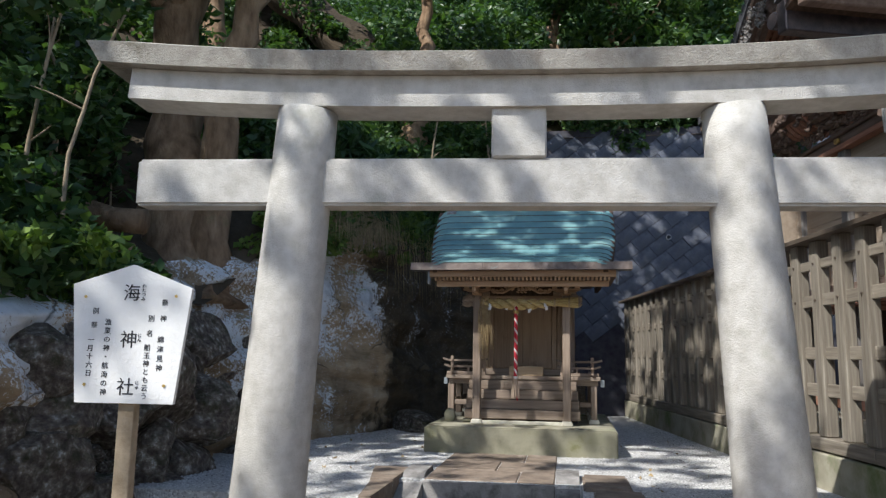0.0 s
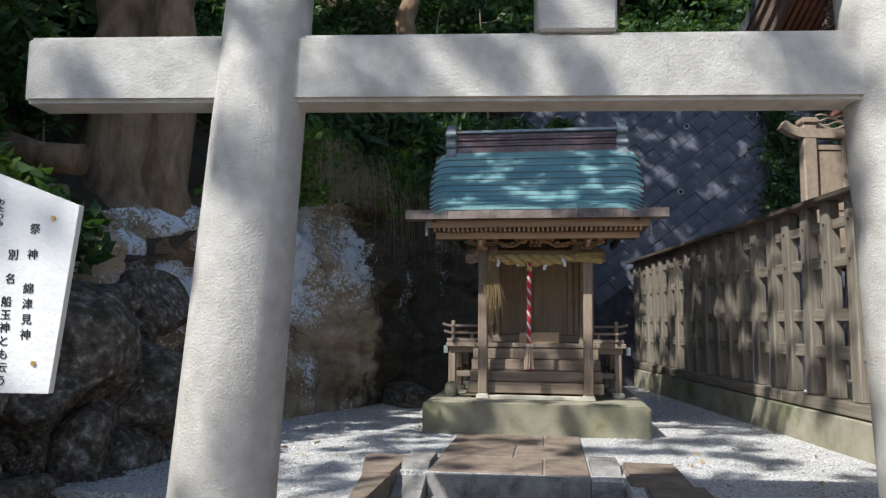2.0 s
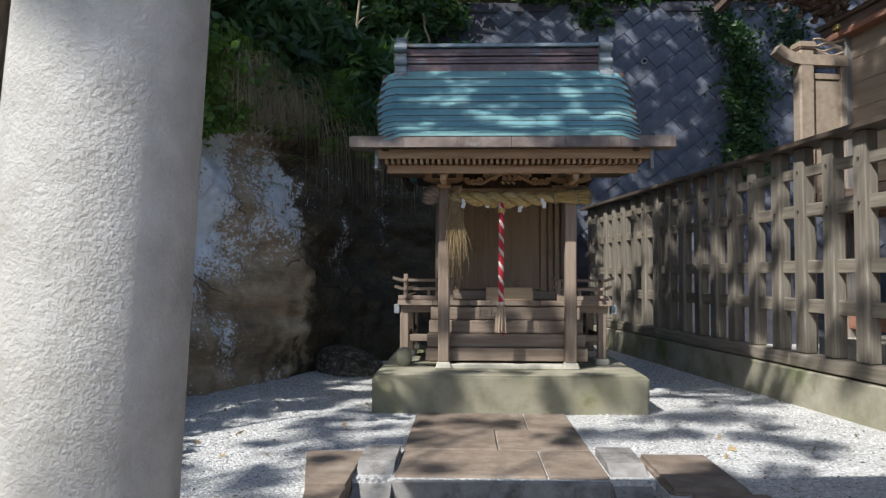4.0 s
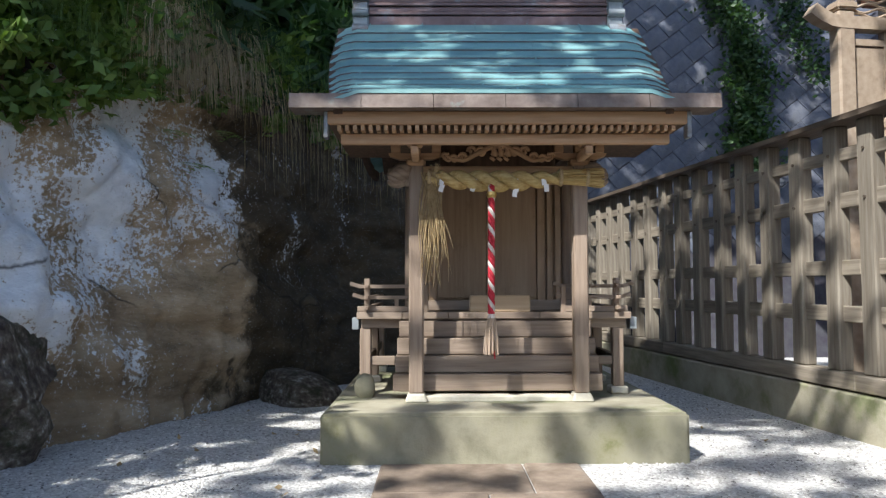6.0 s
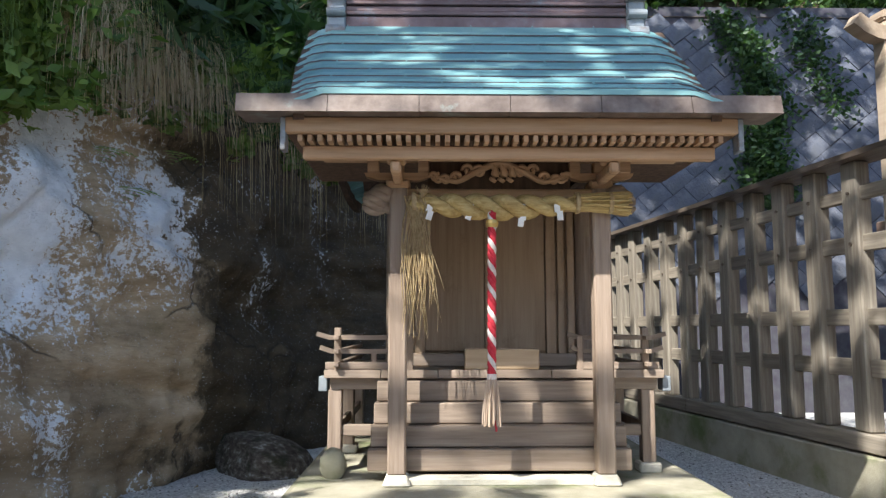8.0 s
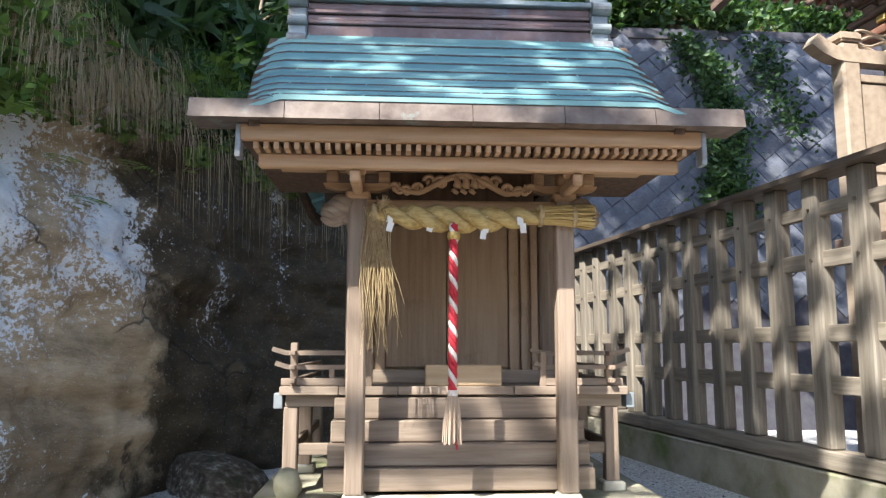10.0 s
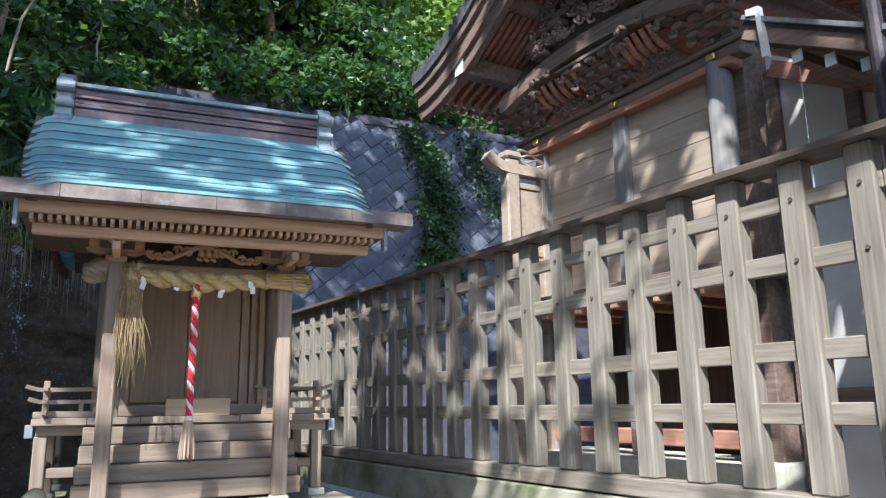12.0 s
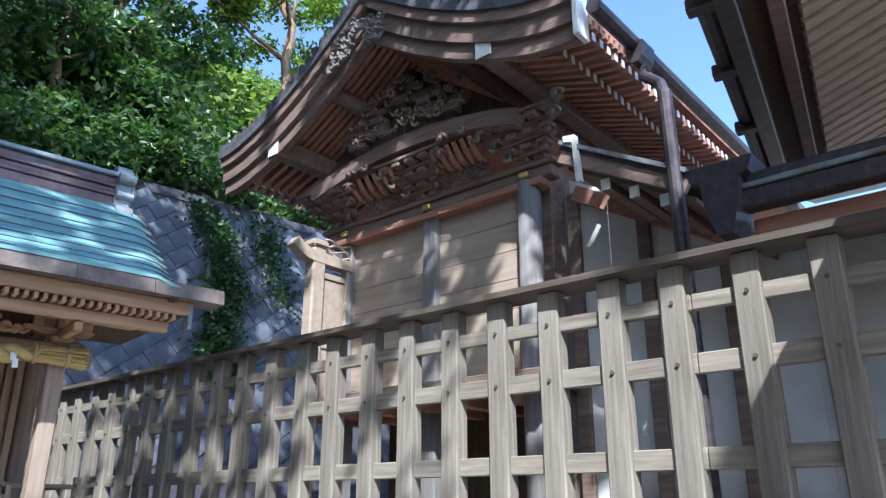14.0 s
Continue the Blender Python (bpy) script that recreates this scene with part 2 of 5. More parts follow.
def rock_mat():
    """Sandstone cliff: brown strata, pale bluish lichen, dark damp hollows, moss."""
    m, nt, bs = material("cliff_sandstone", 0.92)
    base = ramp(nt, noise_tex(nt, 1.6, (1, 1, 3.5), detail=9, rough=0.65), [(0.28, (0.21, 0.15, 0.09)), (0.5, (0.42, 0.315, 0.20)), (0.72, (0.60, 0.49, 0.35))])
    grime = ramp(nt, noise_tex(nt, 0.75, (1, 1, 0.8), detail=6), [(0.42, (0, 0, 0)), (0.58, (1, 1, 1))])
    col = mixc(nt, grime, base, mixc(nt, 0.3, base, (0.06, 0.05, 0.04)))
    lich = noise_tex(nt, 26, detail=5, rough=0.75)
    tc = nt.nodes.new("ShaderNodeTexCoord")
    vor = nt.nodes.new("ShaderNodeTexVoronoi")
    vor.inputs["Scale"].default_value = 1.0
    big = noise_tex(nt, 0.85, (1, 1, 0.75), detail=7, rough=0.62, distort=0.4)
    # damp algae-black rock past a slanting joint, dry lichen-crusted rock before it
    sep = nt.nodes.new("ShaderNodeSeparateXYZ")
    nt.links.new(tc.outputs["Object"], sep.inputs[0])
    along = math_node(nt, "ADD", sep.outputs["Y"], math_node(nt, "MULTIPLY", math_node(nt, "SUBTRACT", noise_tex(nt, 1.1, detail=8, rough=0.7), 0.5), 3.0))
    damp = ramp(nt, math_node(nt, "MULTIPLY", along, 0.2), [(0.41, (0, 0, 0)), (0.47, (1, 1, 1))])
    algae = ramp(nt, noise_tex(nt, 2.4, (1, 1, 2.0), detail=8, rough=0.7), [(0.3, (0.018, 0.016, 0.013)), (0.5, (0.05, 0.04, 0.026)), (0.7, (0.12, 0.092, 0.055))])
    col = mixc(nt, math_node(nt, "MULTIPLY", damp, 0.9), col, algae)
    dry = math_node(nt, "MULTIPLY", math_node(nt, "SUBTRACT", 1.0, damp), 0.21)
    lift = math_node(nt, "MINIMUM", math_node(nt, "MAXIMUM", math_node(nt, "MULTIPLY", math_node(nt, "SUBTRACT", sep.outputs["Z"], 1.35), 0.16), -0.2), 0.02)
    dry = math_node(nt, "ADD", dry, lift)
    mask = ramp(nt, math_node(nt, "MULTIPLY", math_node(nt, "ADD", dry, math_node(nt, "ADD", math_node(nt, "MULTIPLY", big, 1.4), math_node(nt, "MULTIPLY", lich, 0.95))), 0.5), [(0.672, (0, 0, 0)), (0.70, (1, 1, 1))])
    col = mixc(nt, mask, col, ramp(nt, noise_tex(nt, 9, detail=4), [(0.3, (0.70, 0.73, 0.76)), (0.7, (0.84, 0.87, 0.90))]))
    moss = ramp(nt, noise_tex(nt, 1.9, detail=7, rough=0.7), [(0.60, (0, 0, 0)), (0.72, (1, 1, 1))])
    col = mixc(nt, math_node(nt, "MULTIPLY", moss, 0.4), col, (0.09, 0.11, 0.04))
    vor.feature = "DISTANCE_TO_EDGE"
    vor.inputs["Scale"].default_value = 0.75
    wob = nt.nodes.new("ShaderNodeTexNoise")
    wob.inputs["Scale"].default_value, wob.inputs["Detail"].default_value = 2.2, 5
    nt.links.new(tc.outputs["Object"], wob.inputs["Vector"])
    nt.links.new(mixc(nt, 0.28, tc.outputs["Object"], wob.outputs["Color"], "ADD"), vor.inputs["Vector"])
    crack = ramp(nt, vor.outputs["Distance"], [(0.0, (1, 1, 1)), (0.012, (0, 0, 0))])
    gate = ramp(nt, noise_tex(nt, 0.9, detail=2), [(0.50, (0, 0, 0)), (0.56, (1, 1, 1))])
    col = mixc(nt, math_node(nt, "MULTIPLY", crack, math_node(nt, "MULTIPLY", gate, 0.85)), col, (0.03, 0.025, 0.02))
    speck = ramp(nt, noise_tex(nt, 60, detail=2), [(0.66, (0, 0, 0)), (0.70, (1, 1, 1))])
    col = mixc(nt, math_node(nt, "MULTIPLY", speck, 0.6), col, (0.62, 0.64, 0.64))
    nt.links.new(col, bs.inputs["Base Color"])
    bump(nt, bs, math_node(nt, "ADD", noise_tex(nt, 7, (1, 1, 2.2), detail=9, rough=0.7), math_node(nt, "MULTIPLY", lich, 0.3)), 0.75, 0.05)
    return m


M["rock"] = rock_mat()


def gravel_mat(name="gravel_bed"):
    m, nt, bs = material(name, 0.9)
    tc = nt.nodes.new("ShaderNodeTexCoord")
    vor = nt.nodes.new("ShaderNodeTexVoronoi")
    vor.inputs["Scale"].default_value = 55
    nt.links.new(tc.outputs["Object"], vor.inputs["Vector"])
    col = ramp(nt, vor.outputs["Color"], [(0.0, (0.30, 0.29, 0.28)), (0.25, (0.48, 0.47, 0.455)), (0.8, (0.70, 0.69, 0.67)), (1.0, (0.80, 0.79, 0.77))])
    nt.links.new(mixc(nt, ramp(nt, noise_tex(nt, 1.2, detail=5), [(0.5, (0, 0, 0)), (0.8, (0.5, 0.5, 0.5))]), col, (0.36, 0.34, 0.31)), bs.inputs["Base Color"])
    bump(nt, bs, math_node(nt, "SUBTRACT", 1.0, vor.outputs["Distance"]), 0.9, 0.012)
    return m


M["gravel"] = gravel_mat()
M["pebble"] = rough_mat("pale_pebble", [(0.2, (0.34, 0.33, 0.32)), (0.5, (0.60, 0.59, 0.57)), (0.8, (0.78, 0.77, 0.75))], 30, 0.85, bump_str=0.2)
gnt = M["pebble"].node_tree
geo = gnt.nodes.new("ShaderNodeNewGeometry")
gnt.links.new(ramp(gnt, geo.outputs["Random Per Island"], [(0.0, (0.10, 0.095, 0.09)), (0.08, (0.32, 0.31, 0.30)), (0.4, (0.58, 0.57, 0.56)), (1.0, (0.80, 0.79, 0.77))]), gnt.nodes["Principled BSDF"].inputs["Base Color"])


# ---- building blocks ----
def thing(name, label, category, at=(0, 0, 0), group="", rz=0, kind=""):
    ob = new(name)
    ob.matrix_basis = pose(*at, 0, 0, rz)
    ob.empty_display_size = 0.1
    return tagged(ob, label, category, group, kind)


def part(name, bm, mat, parent=None, label="", smooth=False, at=None):
    me = bpy.data.meshes.new(name)
    bm.to_mesh(me)
    bm.free()
    for mm in (mat if isinstance(mat, (list, tuple)) else [mat]):
        me.materials.append(mm)
    if smooth:
        me.polygons.foreach_set("use_smooth", [True] * len(me.polygons))
    ob = new(name, me)
    if at is not None:
        ob.matrix_basis = at
    if parent:
        ob.parent = parent
    return tagged(ob, label)


def share(name, me, parent, m):
    ob = new(name, me)
    ob.matrix_basis = m
    ob.parent = parent
    return ob


def raw(name, verts, faces, mat, parent=None, label="", smooth=False):
    me = bpy.data.meshes.new(name)
    me.from_pydata(verts, [], faces)
    me.materials.append(mat)
    if smooth:
        me.polygons.foreach_set("use_smooth", [True] * len(me.polygons))
    ob = new(name, me)
    if parent:
        ob.parent = parent
    return tagged(ob, label)


def add_box(bm, x0, x1, y0, y1, z0, z1, bev=0.006, m=None, seg=1):
    res = bmesh.ops.create_cube(bm, size=1)
    vs = res["verts"]
    for v in vs:
        v.co = Vector((x0 + (v.co.x + 0.5) * (x1 - x0), y0 + (v.co.y + 0.5) * (y1 - y0), z0 + (v.co.z + 0.5) * (z1 - z0)))
    if bev:
        es = list({e for v in vs for e in v.link_edges})
        r = bmesh.ops.bevel(bm, geom=es, offset=bev, segments=seg, affect="EDGES", clamp_overlap=True)
        vs = list({v for f in r["faces"] for v in f.verts} | {v for v in vs if v.is_valid})
    if m is not None:
        seen, stack = set(vs), list(vs)
        while stack:
            v = stack.pop()
            for e in v.link_edges:
                o = e.other_vert(v)
                if o not in seen:
                    seen.add(o)
                    stack.append(o)
        bmesh.ops.transform(bm, matrix=m, verts=list(seen))
    return bm


def box(x0, x1, y0, y1, z0, z1, bev=0.006, m=None, seg=1):
    return add_box(bmesh.new(), x0, x1, y0, y1, z0, z1, bev, m, seg)


def tube(points, radii, n=10, cap=True, bm=None, wob=0.0, seed=0):
    """A tube through the points."""
    bm = bm or bmesh.new()
    rnd = random.Random(seed)
    pts = [Vector(p) for p in points]
    rings = []
    for i, p in enumerate(pts):
        d = (pts[min(i + 1, len(pts) - 1)] - pts[max(i - 1, 0)]).normalized()
        a = d.cross(Vector((0, 0, 1)) if abs(d.z) < 0.9 else Vector((1, 0, 0))).normalized()
        b = d.cross(a)
        r = radii[i] if isinstance(radii, (list, tuple)) else radii
        ring = []
        for k in range(n):
            t = 2 * math.pi * k / n
            rr = r * (1 + (rnd.random() - 0.5) * wob)
            ring.append(bm.verts.new(p + a * math.cos(t) * rr + b * math.sin(t) * rr))
        rings.append(ring)
    for r0, r1 in zip(rings, rings[1:]):
        for k in range(n):
            bm.faces.new((r0[k], r0[(k + 1) % n], r1[(k + 1) % n], r1[k]))
    if cap:
        bm.faces.new(rings[0][::-1])
        bm.faces.new(rings[-1])
    return bm


def prism(profile, x0, x1, axis="x", bm=None):
    """A profile (a, b) drawn out along an axis: x -> (y, z), y -> (x, z), z -> (x, y)."""
    bm = bm or bmesh.new()
    mk = {"x": lambda t, a, b: (t, a, b), "y": lambda t, a, b: (a, t, b), "z": lambda t, a, b: (a, b, t)}[axis]
    lo = [bm.verts.new(mk(x0, a, b)) for a, b in profile]
    hi = [bm.verts.new(mk(x1, a, b)) for a, b in profile]
    n = len(profile)
    for k in range(n):
        bm.faces.new((lo[k], lo[(k + 1) % n], hi[(k + 1) % n], hi[k]))
    bm.faces.new(lo[::-1])
    bm.faces.new(hi)
    bmesh.ops.recalc_face_normals(bm, faces=bm.faces)
    return bm


def strip(path, width, thick, axis_w, bm=None):
    """A bent board: path of points, width along axis_w, thickness downwards across it."""
    bm = bm or bmesh.new()
    pts = [Vector(p) for p in path]
    w = Vector(axis_w) * width / 2
    rings = []
    for i, p in enumerate(pts):
        d = (pts[min(i + 1, len(pts) - 1)] - pts[max(i - 1, 0)]).normalized()
        nrm = d.cross(Vector(axis_w)).normalized()
        if nrm.z > 0:
            nrm = -nrm
        t = thick[i] if isinstance(thick, (list, tuple)) else thick
        rings.append([bm.verts.new(q) for q in (p - w, p + w, p + w + nrm * t, p - w + nrm * t)])
    for r0, r1 in zip(rings, rings[1:]):
        for k in range(4):
            bm.faces.new((r0[k], r0[(k + 1) % 4], r1[(k + 1) % 4], r1[k]))
    bm.faces.new(rings[0][::-1])
    bm.faces.new(rings[-1])
    bmesh.ops.recalc_face_normals(bm, faces=bm.faces)
    return bm


def leaf_cloud(name, centres, mat, size=0.1, long=1.8, seed=1, droop=0.3, parent=None, label="", up=0.3):
    """Many small bent leaves round the centres."""
    rng = np.random.default_rng(seed)
    c = np.asarray(centres, float)
    n = len(c)
    d = rng.normal(size=(n, 3))
    d[:, 2] = d[:, 2] * 0.6 - droop
    d /= np.linalg.norm(d, axis=1)[:, None]
    r = rng.normal(size=(n, 3))
    r[:, 2] += up * 0
    s = np.cross(d, r)
    s /= np.linalg.norm(s, axis=1)[:, None] + 1e-9
    nn = np.cross(d, s)
    ln = size * long * rng.uniform(0.6, 1.3, n)[:, None]
    wd = size * 0.5 * rng.uniform(0.7, 1.2, n)[:, None]
    v = np.empty((n, 4, 3))
    v[:, 0] = c - d * ln / 2
    v[:, 1] = c + s * wd + nn * wd * 0.35
    v[:, 2] = c + d * ln / 2
    v[:, 3] = c - s * wd + nn * wd * 0.35
    me = bpy.data.meshes.new(name)
    me.vertices.add(n * 4)
    me.vertices.foreach_set("co", v.ravel())
    idx = np.arange(n * 4).reshape(n, 4)
    tri = np.concatenate([idx[:, [0, 1, 2]], idx[:, [0, 2, 3]]], axis=1).ravel()
    me.loops.add(n * 6)
    me.loops.foreach_set("vertex_index", tri.astype(np.int32))
    me.polygons.add(n * 2)
    me.polygons.foreach_set("loop_start", np.arange(0, n * 6, 3, dtype=np.int32))
    me.materials.append(mat)
    me.update(calc_edges=True)
    ob = new(name, me)
    if parent:
        ob.parent = parent
    return tagged(ob, label)


def blob_points(centres, radii, per, seed, shell=0.5):
    """Points in uneven clumps."""
    rng = np.random.default_rng(seed)
    out = []
    for c, r in zip(centres, radii):
        d = rng.normal(size=(per, 3))
        d /= np.linalg.norm(d, axis=1)[:, None]
        rad = rng.uniform(shell, 1.0, per)[:, None] ** 0.6
        out.append(np.asarray(c) + d * rad * np.asarray(r))
    return np.concatenate(out)


# ---- ground, terrace, stairs ----
LOW, EDGE = -0.5, -3.0
bm = bmesh.new()
bmesh.ops.create_grid(bm, x_segments=8, y_segments=8, size=150, matrix=pose(0, 0, LOW))
part("ground", bm, M["paving"])
tagged(bpy.data.objects["ground"], "packed brown earth before the stone steps", "ground", kind="structure")
terrace = thing("gravel_terrace", "pale grey gravel bed raised round the small shrine", "gravel bed", kind="structure")
for x0, x1, y0 in ((-9, -1.0, EDGE), (-1.0, 0.69, -1.95), (0.69, 9, EDGE)):
    part("terrace_block", box(x0, x1, y0, 12, LOW, 0, 0), M["gravel"], terrace)


def pebbles(name, n, x0, x1, y0, y1, seed, size):
    rng = np.random.default_rng(seed)
    c = np.stack([rng.uniform(x0, x1, n), rng.uniform(y0, y1, n), np.full(n, 0.003)], 1)
    keep = ~((np.abs(c[:, 0]) < 1.14) & (c[:, 1] > -0.0)) & ~((c[:, 0] > -1.02) & (c[:, 0] < 0.71) & (c[:, 1] < -0.0)) & (c[:, 0] < 2.6 - 0.14 * c[:, 1])
    keep &= ~((c[:, 0] > -1.45) & (c[:, 0] < 1.2) & (c[:, 1] < -1.4))
    c = c[keep]
    n = len(c)
    o = np.array([(1, 0, 0), (0, 1, 0), (-1, 0, 0), (0, -1, 0), (0, 0, 0.8), (0, 0, -0.4)], float)
    a = rng.uniform(0, 6.28, n)
    s = rng.uniform(0.5, 1.3, (n, 1, 1)) * size * np.stack([rng.uniform(0.7, 1.3, n), rng.uniform(0.6, 1.0, n), rng.uniform(0.5, 0.9, n)], 1)[:, None, :]
    v = o[None] * s
    ca, sa = np.cos(a)[:, None], np.sin(a)[:, None]
    v = np.stack([v[..., 0] * ca - v[..., 1] * sa, v[..., 0] * sa + v[..., 1] * ca, v[..., 2]], -1) + c[:, None]
    f = np.array([(0, 1, 4), (1, 2, 4), (2, 3, 4), (3, 0, 4)])
    me = bpy.data.meshes.new(name)
    me.vertices.add(n * 6)
    me.vertices.foreach_set("co", v.ravel())
    idx = (np.arange(n) * 6)[:, None, None] + f[None]
    me.loops.add(n * 12)
    me.loops.foreach_set("vertex_index", idx.ravel().astype(np.int32))
    me.polygons.add(n * 4)
    me.polygons.foreach_set("loop_start", np.arange(0, n * 12, 3, dtype=np.int32))
    me.materials.append(M["pebble"])
    me.update(calc_edges=True)
    return tagged(new(name, me), "small pale grey crushed stones over the terrace", "gravel", kind="stuff")


pebbles("gravel", 42000, -3.2, 2.9, -2.9, 4.5, 3, 0.011)

path = thing("paving_path", "worn brown stone slabs leading to the shrine plinth", "paving", kind="structure")
for k, (y0, y1) in enumerate(((-1.93, -1.3), (-1.295, -0.66), (-0.655, -0.02))):
    for x0, x1 in (((-0.765, -0.15), (-0.145, 0.445)) if k % 2 else ((-0.765, 0.1), (0.105, 0.445))):
        part("paving_slab", box(x0, x1, y0, y1, -0.2, 0.012 + 0.004 * ((k + (x0 > -0.5)) % 2), 0.012), M["paving"], path)
steps = thing("stone_steps", "short flight of grey stone steps cut into the terrace", "steps", kind="structure")
for k, (y0, z) in enumerate(((-1.97, -0.004), (-2.3, -0.17), (-2.63, -0.335))):
    part("step", box(-0.77, 0.45, y0, y0 + 0.37, LOW, z, 0.012), M["stair"], steps)
for x0, x1 in ((-0.99, -0.775), (0.455, 0.67)):
    part("string_stone", prism([(-1.38, LOW), (-1.38, 0.055), (-1.75, 0.05), (-2.95, -0.42), (-2.95, LOW)], x0, x1), M["stair"], steps)
part("wing_stone", prism([(-1.36, -1.46), (-0.996, -1.45), (-0.996, -2.2), (-1.21, -2.2)], LOW, 0.035, "z"), M["paving"], steps)
part("wing_stone", prism([(-1.20, -2.22), (-0.996, -2.22), (-0.996, -2.98), (-1.10, -2.98)], LOW, 0.022, "z"), M["paving"], steps)
for x0, x1, d in ((0.70, 1.12, 0.08),):
    for j in range(2):
        y1 = -1.45 - j * 0.78
        part("wing_stone", box(x0 + d * j, x1 + d * j, y1 - 0.77, y1, LOW, 0.035 - 0.012 * j, 0.02, seg=2), M["paving"], steps)


# ---- cliff and hillside ----
CLIFF = [(-4.2, -14, 1.5), (-3.7, -10, 1.4), (-3.5, -7.5, 1.3), (-3.3, -5.5, 1.25), (-3.35, -4, 1.3), (-3.5, -2.5, 1.5), (-3.45, -0.8, 1.9), (-3.2, 0.5, 2.6), (-2.75, 1.2, 2.95), (-2.45, 1.65, 3.0), (-2.1, 2.45, 2.95), (-1.7, 3.4, 2.9), (-1.2, 4.3, 3.0), (-0.2, 5.3, 3.0), (0.7, 6.3, 3.4), (1.2, 8.5, 5)]


def cliff_at(s):
    s = max(0.0, min(s, len(CLIFF) - 1.001))
    i = int(s)
    f = s - i
    a, b = CLIFF[i], CLIFF[i + 1]
    return [a[k] + (b[k] - a[k]) * f for k in range(3)]


def cliff_normal(s):
    a, b = cliff_at(s - 0.4), cliff_at(s + 0.4)
    d = Vector((b[0] - a[0], b[1] - a[1], 0)).normalized()
    return Vector((d.y, -d.x, 0))


def grid_mesh(name, fn, nu, nv, mat, label, category):
    verts = [fn(u / (nu - 1), v / (nv - 1)) for u in range(nu) for v in range(nv)]
    faces = [(u * nv + v, (u + 1) * nv + v, (u + 1) * nv + v + 1, u * nv + v + 1) for u in range(nu - 1) for v in range(nv - 1)]
    ob = raw(name, verts, faces, mat, None, label, True)
    return tagged(ob, "", category, kind="structure")


def cliff_point(u, v):
    s = u * (len(CLIFF) - 1)
    x, y, h = cliff_at(s)
    n = cliff_normal(s)
    z = LOW + v * (h + 0.5 + 0.35)
    q = Vector((x, y, z))
    big = noise.fractal(q * 0.55, 1.0, 2.0, 4) * 0.28
    strata = noise.noise(Vector((x * 0.35, y * 0.35, z * 2.6))) * 0.10
    cell = noise.voronoi(Vector((x * 0.9, y * 0.9, z * 1.1)))[0]
    crack = -0.05 * max(0.0, 1 - (cell[1] - cell[0]) / 0.07) * max(0.0, min(1.0, 4 * noise.noise(q * 0.8)))
    ledge = abs(noise.noise(Vector((x * 0.5 + 5, y * 0.5, z * 1.7 + 0.25 * y)))) * 0.22
    fine = noise.fractal(q * 3.2, 0.75, 2.2, 6) * 0.06
    rubble = 0.0
    if y < 0.4:
        c2 = noise.voronoi(Vector((x * 1.7, y * 1.7, z * 1.9)))[0]
        rubble = 0.30 * min(0.55, c2[1] - c2[0]) * min(1.0, (0.4 - y))
    back = 0.10 * max(0, z) + 0.45 * max(0, v - 0.88) / 0.12
    if y > 0.8:
        back -= 0.25 * max(0.0, 1 - abs(z - 0.55) / 0.5) * 0.4
    return q + n * (big + strata + crack + ledge + fine + rubble - back)


grid_mesh("wall_cliff", cliff_point, 420, 110, M["rock"], "weathered brown sandstone cliff with pale lichen and cracks", "cliff")


boulders = thing("wall_boulders", "rough dark stacked boulders at the foot of the slope", "boulders", kind="structure")
rb2 = random.Random(33)
boulder_meshes = []
for k in range(6):
    b = bmesh.new()
    bmesh.ops.create_icosphere(b, subdivisions=3, radius=1)
    off = Vector((k * 7.3, k * 3.1, 0))
    planes = [(Vector((rb2.gauss(0, 1), rb2.gauss(0, 1), rb2.gauss(0, 1))).normalized(), rb2.uniform(0.5, 0.85)) for q in range(11)]
    for v in b.verts:
        q = v.co.copy()
        for nn, dd in planes:
            q -= nn * max(0.0, q.dot(nn) - dd)
        q *= 1 + 0.10 * noise.fractal(q * 3 + off, 0.8, 2.1, 4)
        v.co = Vector((q.x * 1.3, q.y * 1.1, q.z * 0.9))
    me = bpy.data.meshes.new("boulder")
    b.to_mesh(me)
    b.free()
    me.materials.append(M["boulder"])
    boulder_meshes.append(me)
for row in range(6):
    yb = -8.6
    while yb < 0.5:
        sz = rb2.choice((0.14, 0.2, 0.28, 0.36, 0.48)) * rb2.uniform(0.85, 1.15)
        s = (yb + 14) / 14.5 * 6.8
        x = -3.25 + 0.10 * math.sin(yb * 1.7) - 0.07 * row + rb2.uniform(-0.1, 0.1)
        if rb2.random() < 0.22:
            yb += sz
            continue
        ob = share("boulder", rb2.choice(boulder_meshes), boulders, pose(x, yb, -0.42 + 0.33 * row + rb2.uniform(-0.08, 0.08), rb2.uniform(-30, 30), rb2.uniform(-30, 30), rb2.uniform(0, 360)) @ Matrix.Diagonal((sz, sz, sz, 1)))
        yb += sz * 1.5


me = boulder_meshes[2].copy()
me.name = "low_rock"
low_rock = new("low_rock", me)
low_rock.matrix_basis = pose(-1.78, 2.55, 0.06, 8, 4, 70) @ Matrix.Diagonal((0.36, 0.44, 0.26, 1))
tagged(low_rock, "low damp mossy rock at the foot of the cliff", "rock")


def hill_point(u, v):
    s = u * (len(CLIFF) - 1)
    x, y, h = cliff_at(s)
    n = cliff_normal(s)
    d = 0.15 + (v ** 1.5) * 17
    q = Vector((x, y, 0)) - n * d
    q.z = h - 0.25 + d * 0.85 + noise.fractal(Vector((q.x, q.y, d)) * 0.5, 1, 2, 3) * 0.35
    return q


grid_mesh("hillside", hill_point, 120, 50, M["earth"], "steep dark earth slope above the cliff", "hillside")

